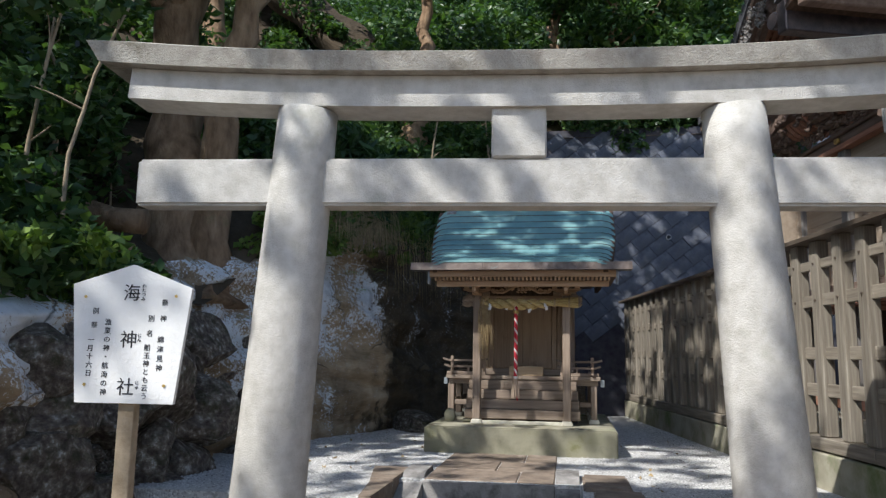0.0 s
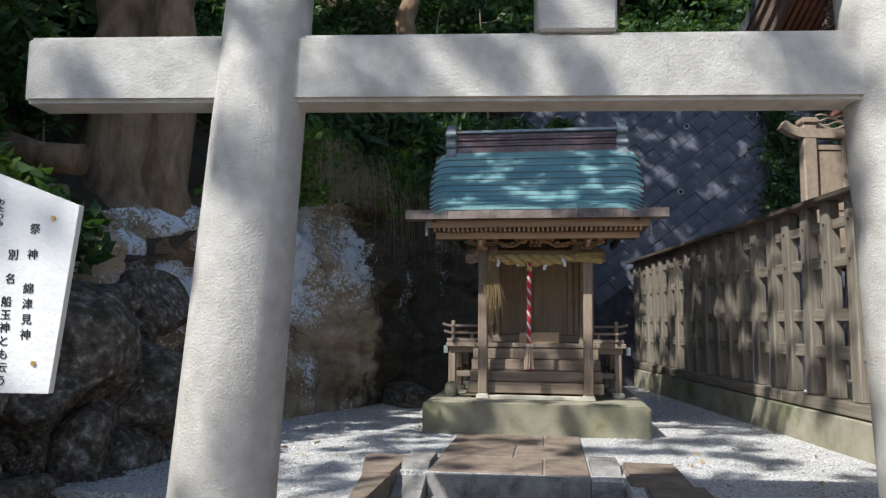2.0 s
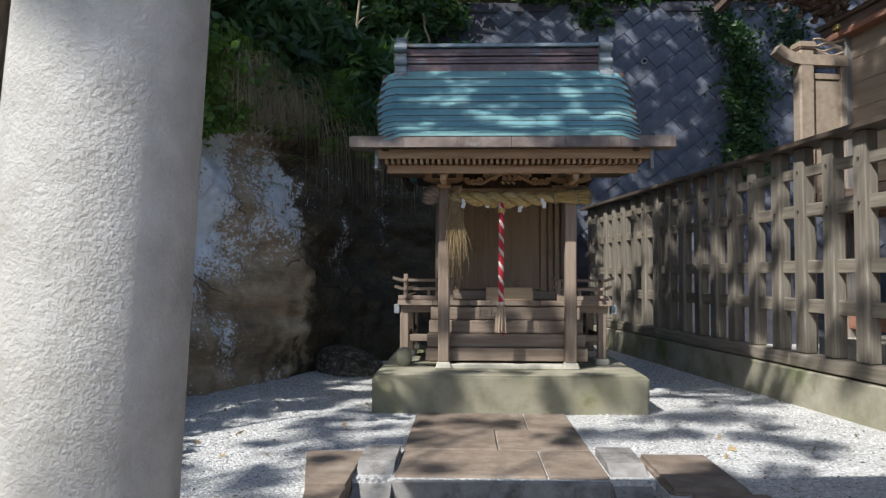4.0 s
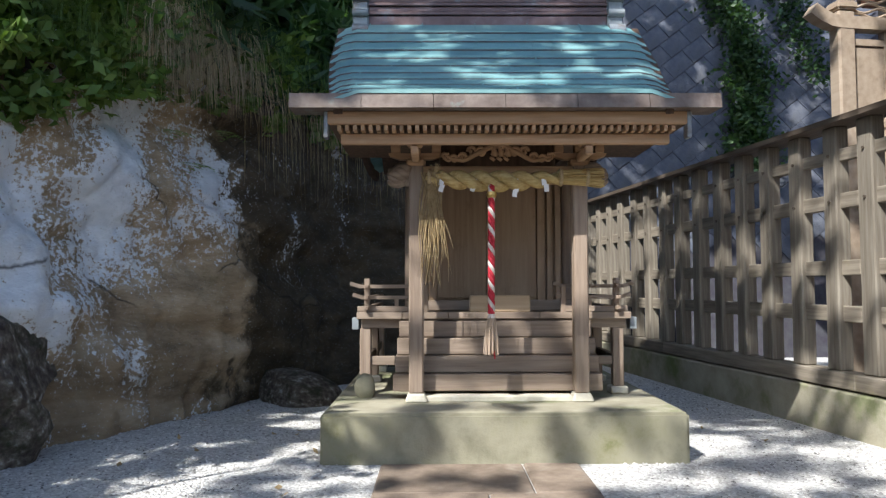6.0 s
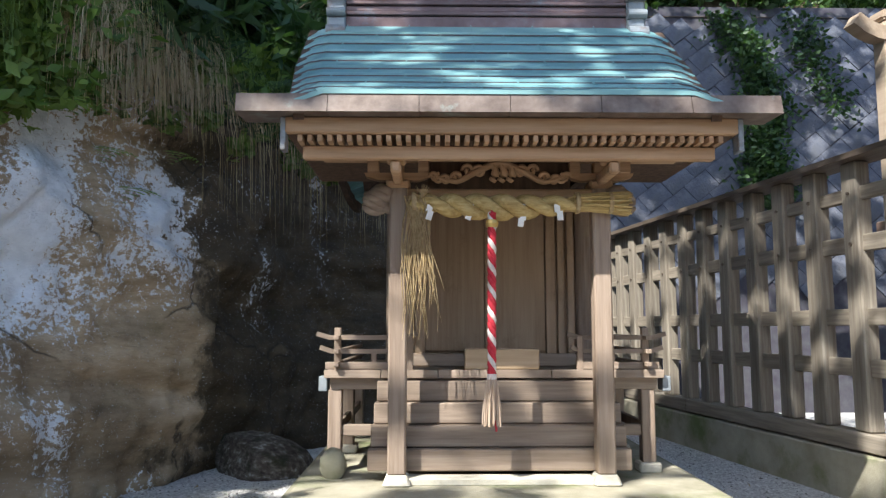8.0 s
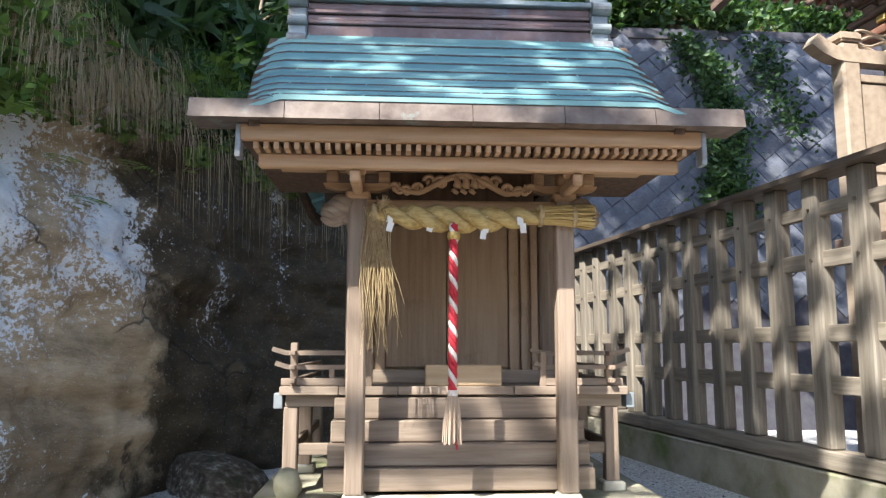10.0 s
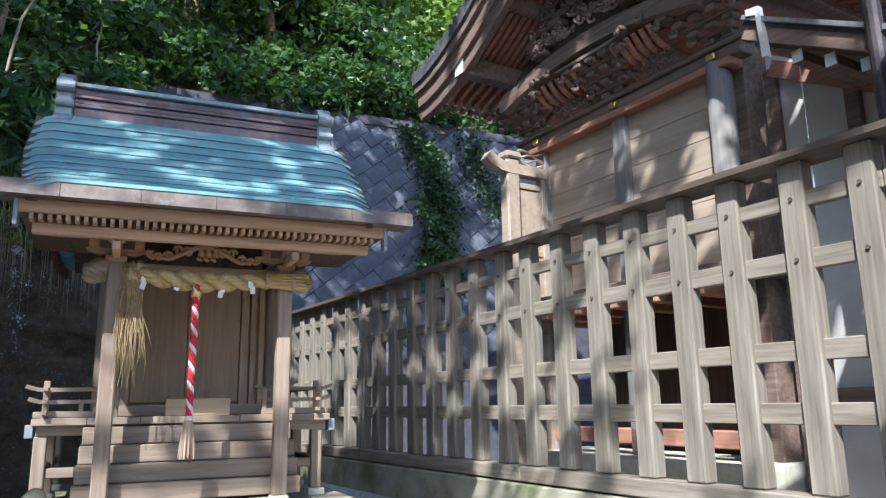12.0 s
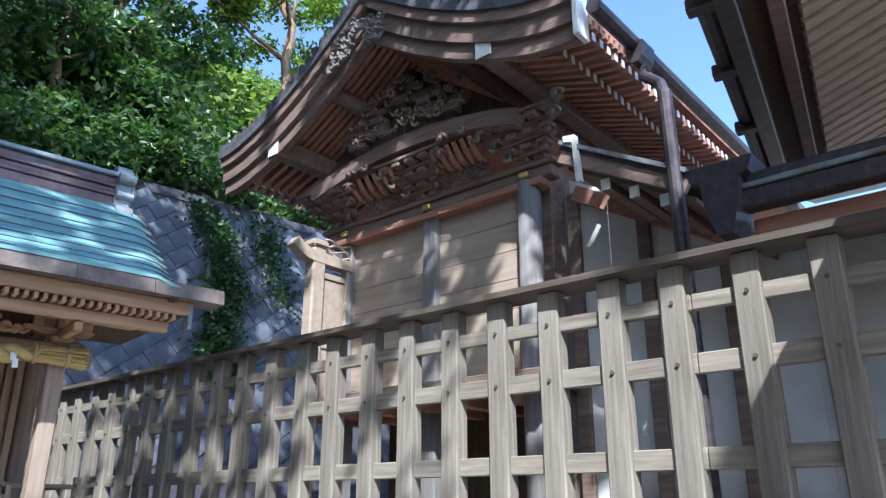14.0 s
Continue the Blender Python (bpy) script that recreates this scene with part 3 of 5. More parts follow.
# ---- stone block retaining wall behind the shrine ----
WALL_Y, LEAN = 7.0, 0.22


def wall_pt(x, z, out=0.0):
    return Vector((x, WALL_Y + LEAN * (z - 2) - out, z))


retain = thing("wall_retaining", "sloping retaining wall of blue-grey stone blocks laid diagonally", "retaining wall", kind="structure")
bmw = prism([(WALL_Y + LEAN * (-0.2 - 2), -0.2), (WALL_Y + LEAN * (6.4 - 2), 6.4), (WALL_Y + 2.5, 6.4), (WALL_Y + 2.0, -0.2)], -1.5, 16)
part("wall_core", bmw, M["joint"], retain)


# ---- torii ----
def make_torii():
    t = thing("torii_gate", "tall pale grey stone torii gate with a curved top beam", "torii", (0.25, -4.27, LOW), rz=5.4)
    for sx in (-1, 1):
        n = 28
        pts, rad = [], []
        for k in range(13):
            f = k / 12
            pts.append((sx * (1.585 - 0.20 * f), 0, 3.235 * f))
            rad.append(0.246 - 0.05 * f)
        b = tube(pts, rad, n)
        pil = part("pillar", b, M["granite"], t, smooth=True)
        part("pillar_base", tube([(sx * 1.585, 0, 0), (sx * 1.585, 0, 0.1), (sx * 1.583, 0, 0.16)], [0.36, 0.35, 0.30], 28), M["granite"], pil)
        if sx < 0:
            part("repair_patch", box(-1.29, -1.26, -0.13, 0.06, 1.42, 2.02, 0.004, pose(0, 0, 0, 0, -3.5, 0)), M["paving"], pil, "rust-brown repair strip")
    part("tie_beam", box(-2.49, 2.49, -0.10, 0.10, 2.59, 2.90, 0.018, seg=2), M["granite"], t)
    part("name_post", box(-0.16, 0.19, -0.115, 0.115, 2.898, 3.26, 0.012), M["granite"], t)

    def arc(x, z0, up):
        return z0 + up * (abs(x) / 3.0) ** 2.6
    lower = [(x, 0, arc(x, 3.43, 0.12)) for x in np.linspace(-2.55, 2.55, 25)]
    part("lintel", strip(lower, 0.30, 0.205, (0, 1, 0)), M["granite"], t)
    bmk = bmesh.new()
    rings = []
    for x in np.linspace(-2.74, 2.74, 33):
        z = arc(x, 3.434, 0.12)
        top = arc(x, 3.60, 0.14)
        sh = 0.12 * (abs(x) > 2.73) * (1 if x > 0 else -1)
        prof = [(-0.235, z), (0.235, z), (0.265, top - 0.05), (0.06, top + 0.04), (-0.06, top + 0.04), (-0.265, top - 0.05)]
        rings.append([bmk.verts.new((x + sh * (c - z) / 0.2, yy, c)) for yy, c in prof])
    for r0, r1 in zip(rings, rings[1:]):
        for k in range(6):
            bmk.faces.new((r0[k], r0[(k + 1) % 6], r1[(k + 1) % 6], r1[k]))
    bmk.faces.new(rings[0][::-1])
    bmk.faces.new(rings[-1])
    bmesh.ops.recalc_face_normals(bmk, faces=bmk.faces)
    part("top_beam", bmk, M["granite_top"], t, "stone top beam with streaks of dark weathering and dapple shade in its colour")


make_torii()

# ---- fence ----
FA = 7.97
PALE_START, PALE_STEP = 0.25, 0.412
FENCE = pose(2.69, 0, 0, 0, 0, FA)
fence = thing("fence_structure", "weathered timber lattice fence on a mossy concrete kerb", "fence")
fence.name = "lattice_fence"
fence.matrix_basis = FENCE
F0, F1 = -8.6, 7.0
part("kerb", box(-0.06, 0.16, F0, F1, LOW, 0.32, 0.012), M["concrete_pale"], fence, "mossy pale concrete kerb")
y = F0
while y < F1:
    part("sill", box(-0.035, 0.135, y, min(y + 3.1, F1) - 0.004, 0.335, 0.455, 0.008), M["fence_rail"], fence)
    for z0, z1 in ((0.82, 0.94), (1.165, 1.28), (1.665, 1.78), (2.02, 2.115)):
        part("rail", box(0.035, 0.085, y, min(y + 3.1, F1) - 0.004, z0, z1, 0.006), M["fence_rail"], fence)
    part("cap", prism([(-0.085, 2.29), (0.185, 2.29), (0.185, 2.315), (0.05, 2.365), (-0.085, 2.33)], y, min(y + 3.1, F1) - 0.003, "y"), M["fence_cap"], fence, "dark cap board")
    y += 3.1
pale_me = peg_me = None
rp = random.Random(5)
yy = F1 - PALE_START
while yy > F0 + 0.2:
    m = pose(rp.uniform(-0.004, 0.004), yy + rp.uniform(-0.012, 0.012), 0, rp.uniform(-0.3, 0.3), 0, rp.uniform(-1, 1))
    if pale_me is None:
        ob = part("pale", box(0, 0.115, -0.075, 0.075, 0.457, 2.289, 0.010), M["fence"], fence, at=m)
        pale_me = ob.data
    else:
        ob = share("pale", pale_me, fence, m)
    for z in (1.72, 2.07):
        if peg_me is None:
            peg = part("peg", tube([(-0.012, 0, 0), (0.02, 0, 0)], 0.012, 8), M["fence_cap"], ob, "dark wooden peg", at=pose(0, 0, z))
            peg_me = peg.data
        else:
            share("peg", peg_me, ob, pose(0, 0, z))
    yy -= PALE_STEP

# ---- shrine plinth ----
plinth = part("shrine_plinth", box(-1.14, 1.14, 0, 2.65, -0.05, 0.31, 0.018, seg=2), M["concrete"])
tagged(plinth, "mossy olive-grey concrete plinth under the small shrine", "plinth")
part("top_screed", box(-1.10, 1.10, 0.035, 2.62, 0.3, 0.3135, 0.002), M["concrete_pale"], plinth, "thin worn cement screed")


# ---- small shrine ----
def make_shrine():
    s = thing("small_shrine", "small weathered wooden shrine with a green copper roof", "shrine", (0, 0, 0.31))
    Z = -0.31

    def P(name, b, mat, label="", parent=None, smooth=False):
        bmesh.ops.translate(b, verts=b.verts, vec=(0, 0, Z))
        return part(name, b, M[mat], parent or s, label, smooth)
    # porch posts
    for x in (-0.56, 0.562):
        post = P("porch_post", box(x - 0.05, x + 0.05, 0.42, 0.52, 0.37, 1.95, 0.010), "wood_grey")
        b = box(x - 0.074, x + 0.074, 0.396, 0.544, 0.31, 0.372, 0.012)
        for v in b.verts:
            if v.co.z > 0.34:
                v.co.x = x + (v.co.x - x) * 0.82
                v.co.y = 0.47 + (v.co.y - 0.47) * 0.82
        P("footing", b, "footing", "pale stone footing", post)
    # stairs
    for j in range(4):
        y = 0.53 + 0.062 * j
        P("stair_board", box(-0.725 + 0.012 * j, 0.725 - 0.012 * j, y, y + 0.13, 0.372 + 0.119 * j, 0.487 + 0.119 * j, 0.006), "wood_grey_x")
    P("stair_threshold", box(-0.50, 0.50, 0.44, 0.56, 0.311, 0.352, 0.006), "footing", "pale stone threshold")
    # deck
    P("deck", box(-1.0, 0.985, 0.765, 2.3, 0.862, 0.902, 0.004), "wood_grey_x")
    P("deck_beam", box(-0.97, 0.955, 0.80, 0.88, 0.79, 0.86, 0.004), "wood_grey_x")
    xs = np.linspace(-1.0, 0.985, 7)
    for a, b_ in zip(xs, xs[1:]):
        P("deck_board", box(a + 0.002, b_ - 0.002, 0.742, 0.764, 0.858, 0.906, 0.003), "wood_grey_x")
    for x in (-1.035, 0.985):
        P("beam_cap", box(x, x + 0.05, 0.79, 0.89, 0.78, 0.866, 0.004), "ridge_end", "greenish copper end cap")
    for x in (-0.94, 0.90):
        for y in (0.80, 1.5, 2.2):
            post = P("deck_post", box(x - 0.04, x + 0.04, y, y + 0.08, 0.365, 0.79 if y < 1 else 0.861, 0.006), "wood_grey")
            P("footing", box(x - 0.065, x + 0.065, y - 0.025, y + 0.105, 0.311, 0.368, 0.01), "footing", "pale stone footing", post)
    for y in (0.82,):
        for x0, x1 in ((-0.90, -0.725), (0.725, 0.86)):
            P("tie_rail", box(x0, x1, y, y + 0.04, 0.52, 0.585, 0.004), "wood_grey_x")
    for x in (-0.95, 0.89):
        P("side_rail", box(x, x + 0.03, 0.88, 2.2, 0.53, 0.59, 0.004), "wood_grey")
    # dark box draws the shade under the deck
    P("under_floor", box(-0.70, 0.70, 0.93, 2.1, 0.311, 0.86, 0.0), "wood_dark_shade", "boarding under the deck, shade put into its dark colour")
    # railing
    for sx, x0, x1 in ((-1, -1.045, -0.46), (1, 0.43, 1.005)):
        xo = -0.925 if sx < 0 else 0.885
        P("rail_post", box(xo - 0.02, xo + 0.02, 0.77, 0.81, 0.90, 1.15, 0.005), "wood_grey")
        xi = -0.50 if sx < 0 else 0.50
        P("rail_post", box(xi - 0.018, xi + 0.018, 0.77, 0.806, 0.90, 1.10, 0.005), "wood_grey")
        xm = (xo + xi) / 2
        P("baluster", box(xm - 0.015, xm + 0.015, 0.78, 0.81, 0.90, 1.02, 0.003), "wood_grey")
        for z, over in ((1.105, 0.0), (1.025, 0.02)):
            n = 9
            pts = []
            for q in range(n):
                f = q / (n - 1)
                x = x0 + over + (x1 - x0 - 2 * over) * f
                e = max(0, abs(f - 0.5) * 2 - 0.72) / 0.28
                pts.append((x, 0.79, z + 0.022 * e * e))
            P("hand_rail", strip(pts, 0.034, 0.026, (0, 1, 0)), "wood_grey_x")
        P("base_rail", box(x0 + 0.05, x1 - 0.04, 0.772, 0.812, 0.908, 0.95, 0.003), "wood_grey_x")
        for z in (1.105, 1.025, 0.95):
            P("hand_rail", box(xo - 0.017, xo + 0.017, 0.70, 2.2, z - 0.026, z, 0.004), "wood_grey")
    # body
    P("body_wall", box(-0.60, 0.60, 1.26, 2.1, 0.90, 2.02, 0.0), "wood_board")
    # side faces in the shade-dark wood; the front keeps its own tone
    P("side_wall", box(-0.64, -0.602, 1.3, 2.06, 1.0, 1.85, 0.003), "wood_dark_shade")
    P("side_wall", box(0.602, 0.64, 1.3, 2.06, 1.0, 1.85, 0.003), "wood_dark_shade")
    for x0, x1 in ((-0.415, -0.032), (-0.028, 0.365)):
        b = box(x0, x1, 1.222, 1.262, 1.0, 1.90, 0.004)
        d = P("door", b, "wood_board", "plain brown door leaf, closed")
    for x in (-0.45, 0.40):
        P("door_jamb", box(x - 0.03, x + 0.03, 1.205, 1.262, 0.93, 1.95, 0.004), "wood_board")
    for x in (-0.52, 0.47, 0.535):
        P("pilaster", box(x - 0.022, x + 0.022, 1.215, 1.262, 0.93, 1.95, 0.004), "wood_board")
    P("sill_beam", box(-0.66, 0.66, 1.18, 1.262, 0.905, 0.985, 0.005), "wood_grey_x")
    P("head_beam", box(-0.70, 0.70, 1.17, 1.262, 1.93, 2.03, 0.005), "wood_board")
    for x in (-0.62, 0.62):
        for y in (1.24, 2.08):
            P("column", tube([(x, y, 0.90), (x, y, 1.96)], 0.052, 16), "wood_grey", smooth=False)
    # porch beam, brackets
    P("porch_beam", box(-0.60, 0.60, 0.43, 0.51, 1.795, 1.915, 0.010), "wood_warm")
    for sx in (-1, 1):
        b = bmesh.new()
        for j in range(5):
            z = 1.805 + 0.024 * j
            pts = [(sx * (0.60 + 0.155 * f), 0.465 + 0.03 * math.sin(4 * f + j), z + 0.012 * math.sin(7 * f + j * 1.3)) for f in np.linspace(0, 1, 8)]
            tube(pts, [0.032, 0.034, 0.033, 0.032, 0.03, 0.026, 0.022, 0.012], 7, bm=b)
        P("carved_nose", b, "wood_grey_x", "carved beam end with wave scrolls", smooth=True)
        x = sx * 0.561
        P("bracket_block", box(x - 0.066, x + 0.066, 0.405, 0.535, 1.916, 1.965, 0.014), "wood_warm")
        P("bracket_arm", prism([(x - 0.19, 2.005), (x + 0.19, 2.005), (x + 0.18, 1.985), (x + 0.11, 1.962), (x - 0.11, 1.962), (x - 0.18, 1.985)], 0.44, 0.50, "y"), "wood_warm")
        for dx in (-0.14, 0, 0.14):
            P("bracket_block", box(x + dx - 0.032, x + dx + 0.032, 0.43, 0.51, 2.006, 2.073, 0.006), "wood_warm")
        P("bracket_tongue", box(x - 0.026, x + 0.026, 0.10, 0.43, 1.935, 1.998, 0.010), "wood_warm")
        P("bracket_block", box(x - 0.05, x + 0.05, 0.14, 0.24, 1.999, 2.05, 0.010), "wood_warm")
    # frog-leg carving: scrolls over the beam
    b = bmesh.new()
    rs = random.Random(11)
    for sx in (-1, 1):
        for j in range(5):
            cx, cz, r0 = sx * (0.115 + 0.062 * j), 2.005 - 0.012 * j + 0.018 * math.sin(j * 1.9), 0.036 - 0.003 * j
            pts = [(cx + sx * r0 * (1 - a / 9) * math.cos(a), 0.405 - 0.012 * math.sin(a), cz + r0 * (1 - a / 9) * math.sin(a)) for a in np.linspace(0, 7.5, 22)]
            tube(pts, 0.0115, 6, bm=b)
        # long S-shaped limb from the crown to the foot scroll
        pts = [(sx * x, 0.40, 1.945 + 0.10 * math.cos(min(1.0, x / 0.24) * 1.57) ** 1.3 + 0.028 * max(0.0, (x - 0.22) / 0.12) ** 2) for x in np.linspace(0, 0.34, 18)]
        tube(pts, [0.022 - 0.0006 * q for q in range(18)], 7, bm=b)
        pts = [(sx * (0.335 + 0.03 * math.sin(a) * (1 - a / 8)), 0.40, 1.965 + 0.03 * math.cos(a) * (1 - a / 8)) for a in np.linspace(0, 6, 16)]
        tube(pts, 0.011, 6, bm=b)
    for a0 in (-0.5, 0.0, 0.5):
        pts = [(0.055 * math.sin(a0 * 2) + 0.02 * math.sin(3 * f), 0.405 - 0.02 * f, 1.95 + 0.09 * f) for f in np.linspace(0, 1, 7)]
        tube(pts, [0.02, 0.024, 0.026, 0.024, 0.02, 0.016, 0.01], 7, bm=b)
    P("frog_leg_carving", b, "wood_warm", "carved wave and scroll panel")
    P("carving_board", box(-0.40, 0.40, 0.475, 0.492, 1.916, 2.073, 0.0), "wood_dark_shade")
    # eaves
    P("front_beam", box(-1.03, 1.07, 0.075, 0.135, 2.0, 2.066, 0.006), "wood_warm")
    P("eave_beam", box(-0.98, 1.0, 0.42, 0.51, 2.074, 2.106, 0.004), "wood_warm")
    for x in np.linspace(-1.03, 1.07, 44):
        P("rafter_end", box(x - 0.012, x + 0.012, -0.005, 0.12, 2.068, 2.104, 0.002), "wood_warm")
    P("fascia", box(-1.10, 1.15, -0.03, 0.02, 2.106, 2.186, 0.006), "wood_warm", "golden brown eave board")
    # deep shade behind the rafters is put into the soffit colour
    P("eave_soffit", box(-1.10, 1.15, 0.021, 1.2, 2.107, 2.125, 0.0), "wood_dark_shade", "eave boards coloured dark to hold the deep shade")
    for x in (-1.125, 1.15):
        P("fascia_cap", box(x, x + 0.028, -0.025, 0.05, 2.02, 2.185, 0.004), "ridge_end", "greenish copper end cap")
    xs = np.linspace(-1.325, 1.335, 7)
    for a, c in zip(xs, xs[1:]):
        f = lambda x: 2.278 + 0.012 * (abs(x) / 1.3) ** 3
        b = prism([(-0.125, 2.185), (-0.105, 2.279), (0.10, 2.289), (0.10, 2.19)], a + 0.0015, c - 0.0015)
        P("eave_plate", b, "copper_brown", "brown weathered copper eave plate")
    # roof courses
    prof = [(-0.10, 2.288), (0.05, 2.335), (0.22, 2.412), (0.40, 2.512), (0.58, 2.632), (0.76, 2.765), (0.93, 2.905), (1.09, 3.045), (1.26, 3.20)]

    fit = np.polyfit([p[0] for p in prof], [p[1] for p in prof], 3)
    prof = [(float(y), float(np.polyval(fit, y))) for y in np.linspace(-0.10, 1.26, 12)]

    def half(y):
        t = (y + 0.10) / 1.36
        return 1.045 + 0.155 * min(1, t * 1.6) ** 0.7
    for side in (1, -1):
        for j, ((y0, z0), (y1, z1)) in enumerate(zip(prof, prof[1:])):
            b = bmesh.new()
            n = 15
            rows = []
            for q in range(n + 1):
                f = q / n * 2 - 1
                edge = max(0, abs(f) - 0.86) / 0.14
                dz = -0.05 * edge * edge
                ya, yb = (y0 - 0.012, y1 + 0.01)
                h0, h1 = half(y0), half(y1)
                yy0, yy1 = (ya, yb) if side > 0 else (2.76 - ya, 2.76 - yb)
                rows.append([b.verts.new((f * h0, yy0, z0 + 0.012 + dz)), b.verts.new((f * h1, yy1, z1 + 0.002 + dz)), b.verts.new((f * h1, yy1, z1 - 0.03 + dz)), b.verts.new((f * h0, yy0, z0 - 0.010 + dz))])
            for r0, r1 in zip(rows, rows[1:]):
                for q in range(4):
                    b.faces.new((r0[q], r0[(q + 1) % 4], r1[(q + 1) % 4], r1[q]))
            b.faces.new(rows[0][::-1])
            b.faces.new(rows[-1])
            bmesh.ops.recalc_face_normals(b, faces=b.faces)
            course = P("roof_course", b, "copper_green", "verdigris copper roof course")
            # thin dark strip drawn under each course edge as its shadow
            if side > 0 and j:
                hw = half(y0)
                P("course_shadow_line", strip([(f * hw * 1.001, y0 - 0.0125, z0 - 0.0015 - 0.05 * (max(0, abs(f) - 0.86) / 0.14) ** 2) for f in np.linspace(-1, 1, 31)], 0.004, 0.009, (0, 1, 0)), "iron", "", course)
            if side > 0:
                for q in range(5):
                    x = -0.95 + 0.42 * q + 0.21 * (j % 2)
                    P("roof_seam", strip([(x, y0 - 0.004, z0 + 0.0155), (x, y1, z1 + 0.0065)], 0.006, 0.004, (1, 0, 0)), "copper_green", "", course)
    # underside boards take the colour with shade in it
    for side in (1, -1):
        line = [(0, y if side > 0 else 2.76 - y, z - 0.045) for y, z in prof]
        P("roof_soffit", strip(line, 1.9, 0.02, (1, 0, 0)), "wood_dark_shade", "boards under the roof, coloured dark for the shade there")
    # barge boards at the gable ends
    for sx in (-1, 1):
        pts = [(sx * (half(y) - 0.02), y, z - 0.035) for y, z in prof] + [(sx * (half(y) - 0.02), 2.76 - y, z - 0.035) for y, z in prof[::-1]]
        P("barge_board", strip(pts, 0.05, 0.10, (1, 0, 0)), "wood_dark_shade")
        P("gable_wall", prism([(0.3, 2.13), (2.4, 2.13), (1.38, 3.05)], sx * 0.62 - 0.02, sx * 0.62 + 0.02), "wood_dark_shade")
    # ridge
    for z0, z1, hw, mat in ((3.165, 3.27, 0.12, "ridge_copper"), (3.273, 3.302, 0.135, "ridge_copper"), (3.305, 3.345, 0.115, "ridge_copper"), (3.348, 3.375, 0.135, "ridge_copper"), (3.378, 3.43, 0.115, "ridge_copper"), (3.433, 3.47, 0.155, "ridge_end")):
        P("ridge_band", box(-0.965, 0.965, 1.38 - hw, 1.38 + hw, z0, z1, 0.006), mat)
    for sx in (-1, 1):
        x0, x1 = (0.968, 1.08) if sx > 0 else (-1.08, -0.968)
        for zc, r in ((3.44, 0.15), (3.33, 0.135)):
            P("ridge_end_cap", tube([(x0 - 0.02 * (sx < 0) * 0, 1.38, zc), (x1, 1.38, zc)], r * 0.9, 20), "ridge_end")
        P("ridge_end_plate", box(x0 - 0.01, x1 + 0.005, 1.23, 1.53, 3.05, 3.50, 0.012), "ridge_end", "blue-grey copper ridge end plate")
        P("ridge_roll", tube([(x0 - 0.008, 1.215, 3.13), (x1 + 0.008, 1.215, 3.13)], 0.055, 16), "ridge_end")
        P("ridge_roll", tube([(x0 - 0.008, 1.222, 3.28), (x1 + 0.008, 1.222, 3.28)], 0.032, 14), "ridge_end")
        P("ridge_roll", tube([(x0 - 0.008, 1.218, 3.42), (x1 + 0.008, 1.218, 3.42)], 0.045, 14), "ridge_end")
    return s


shrine = make_shrine()


# ---- rope, bell cord, papers, offertory board, stone ----
def make_shimenawa():
    t = thing("straw_rope", "thick twisted golden straw rope tied across the porch", "shimenawa", (0, 0.385, 1.83))
    n = 40
    for strand in range(2):
        pts, rad = [], []
        for q in range(n + 1):
            f = q / n
            x = -0.49 + 0.98 * f
            r = 0.024 + 0.016 * math.sin(math.pi * min(1, f * 1.1)) ** 0.8
            a = f * 22 + strand * math.pi
            sag = -0.028 * math.sin(math.pi * f)
            pts.append((x, r * 0.9 * math.cos(a), sag + r * 0.9 * math.sin(a)))
            rad.append(r * 1.05)
        part("strand", tube(pts, rad, 9), M["straw"], t, smooth=True)
    b = bmesh.new()
    r2 = random.Random(4)
    for q in range(110):
        a, rr = r2.uniform(0, 6.28), 0.052 * math.sqrt(r2.random())
        tube([(0.40, rr * math.cos(a) * 0.8, rr * math.sin(a) * 0.8), (0.56, rr * math.cos(a), rr * math.sin(a)), (0.70 + r2.uniform(-0.02, 0.015), rr * math.cos(a) * 1.25, rr * math.sin(a) * 1.25 - 0.005)], 0.0055, 4, bm=b)
    tagged(part("brush_end", b, M["straw"], t, "cut straw brush end"), kind="stuff")
    for x in (0.42, 0.60, -0.47):
        part("binding", tube([(x - 0.012, 0, -0.002), (x, 0, -0.002), (x + 0.012, 0, -0.002)], [0.058, 0.062, 0.058], 14), M["straw_dry"], t)
    b = bmesh.new()
    for q in range(44):
        x0, dx = -0.47 + r2.uniform(-0.04, 0.04), r2.uniform(-0.05, 0.12)
        ln = r2.uniform(0.35, 0.78)
        pts = [(x0 + dx * f ** 0.7 + 0.02 * math.sin(6 * f + q), -0.03 + r2.uniform(-0.01, 0.01), 0.03 - ln * f) for f in np.linspace(0, 1, 6)]
        tube(pts, [0.004, 0.004, 0.0035, 0.003, 0.003, 0.0015], 3, bm=b)
    for q in range(16):
        a = r2.uniform(0, 6.28)
        tube([(-0.43, -0.04, 0.02), (-0.43 + 0.06 * math.cos(a), -0.06, 0.02 + 0.07 * abs(math.sin(a)))], [0.004, 0.001], 3, bm=b)
    tagged(part("loose_straw", b, M["straw_dry"], t, "loose hanging dry straw tassel"), kind="stuff")
    for x, rz in ((-0.37, 18), (-0.15, 22), (0.12, 8), (0.30, -4)):
        b = bmesh.new()
        for j, (dx, z0, z1) in enumerate(((0, -0.03, -0.075), (0.012, -0.068, -0.118), (0.004, -0.11, -0.155) if x == 0.12 else (0.012, -0.075, -0.12))):
            add_box(b, dx - 0.016, dx + 0.016, -0.038 - 0.002 * j, -0.0365 - 0.002 * j, z0 + z1 - z0, z0, 0)
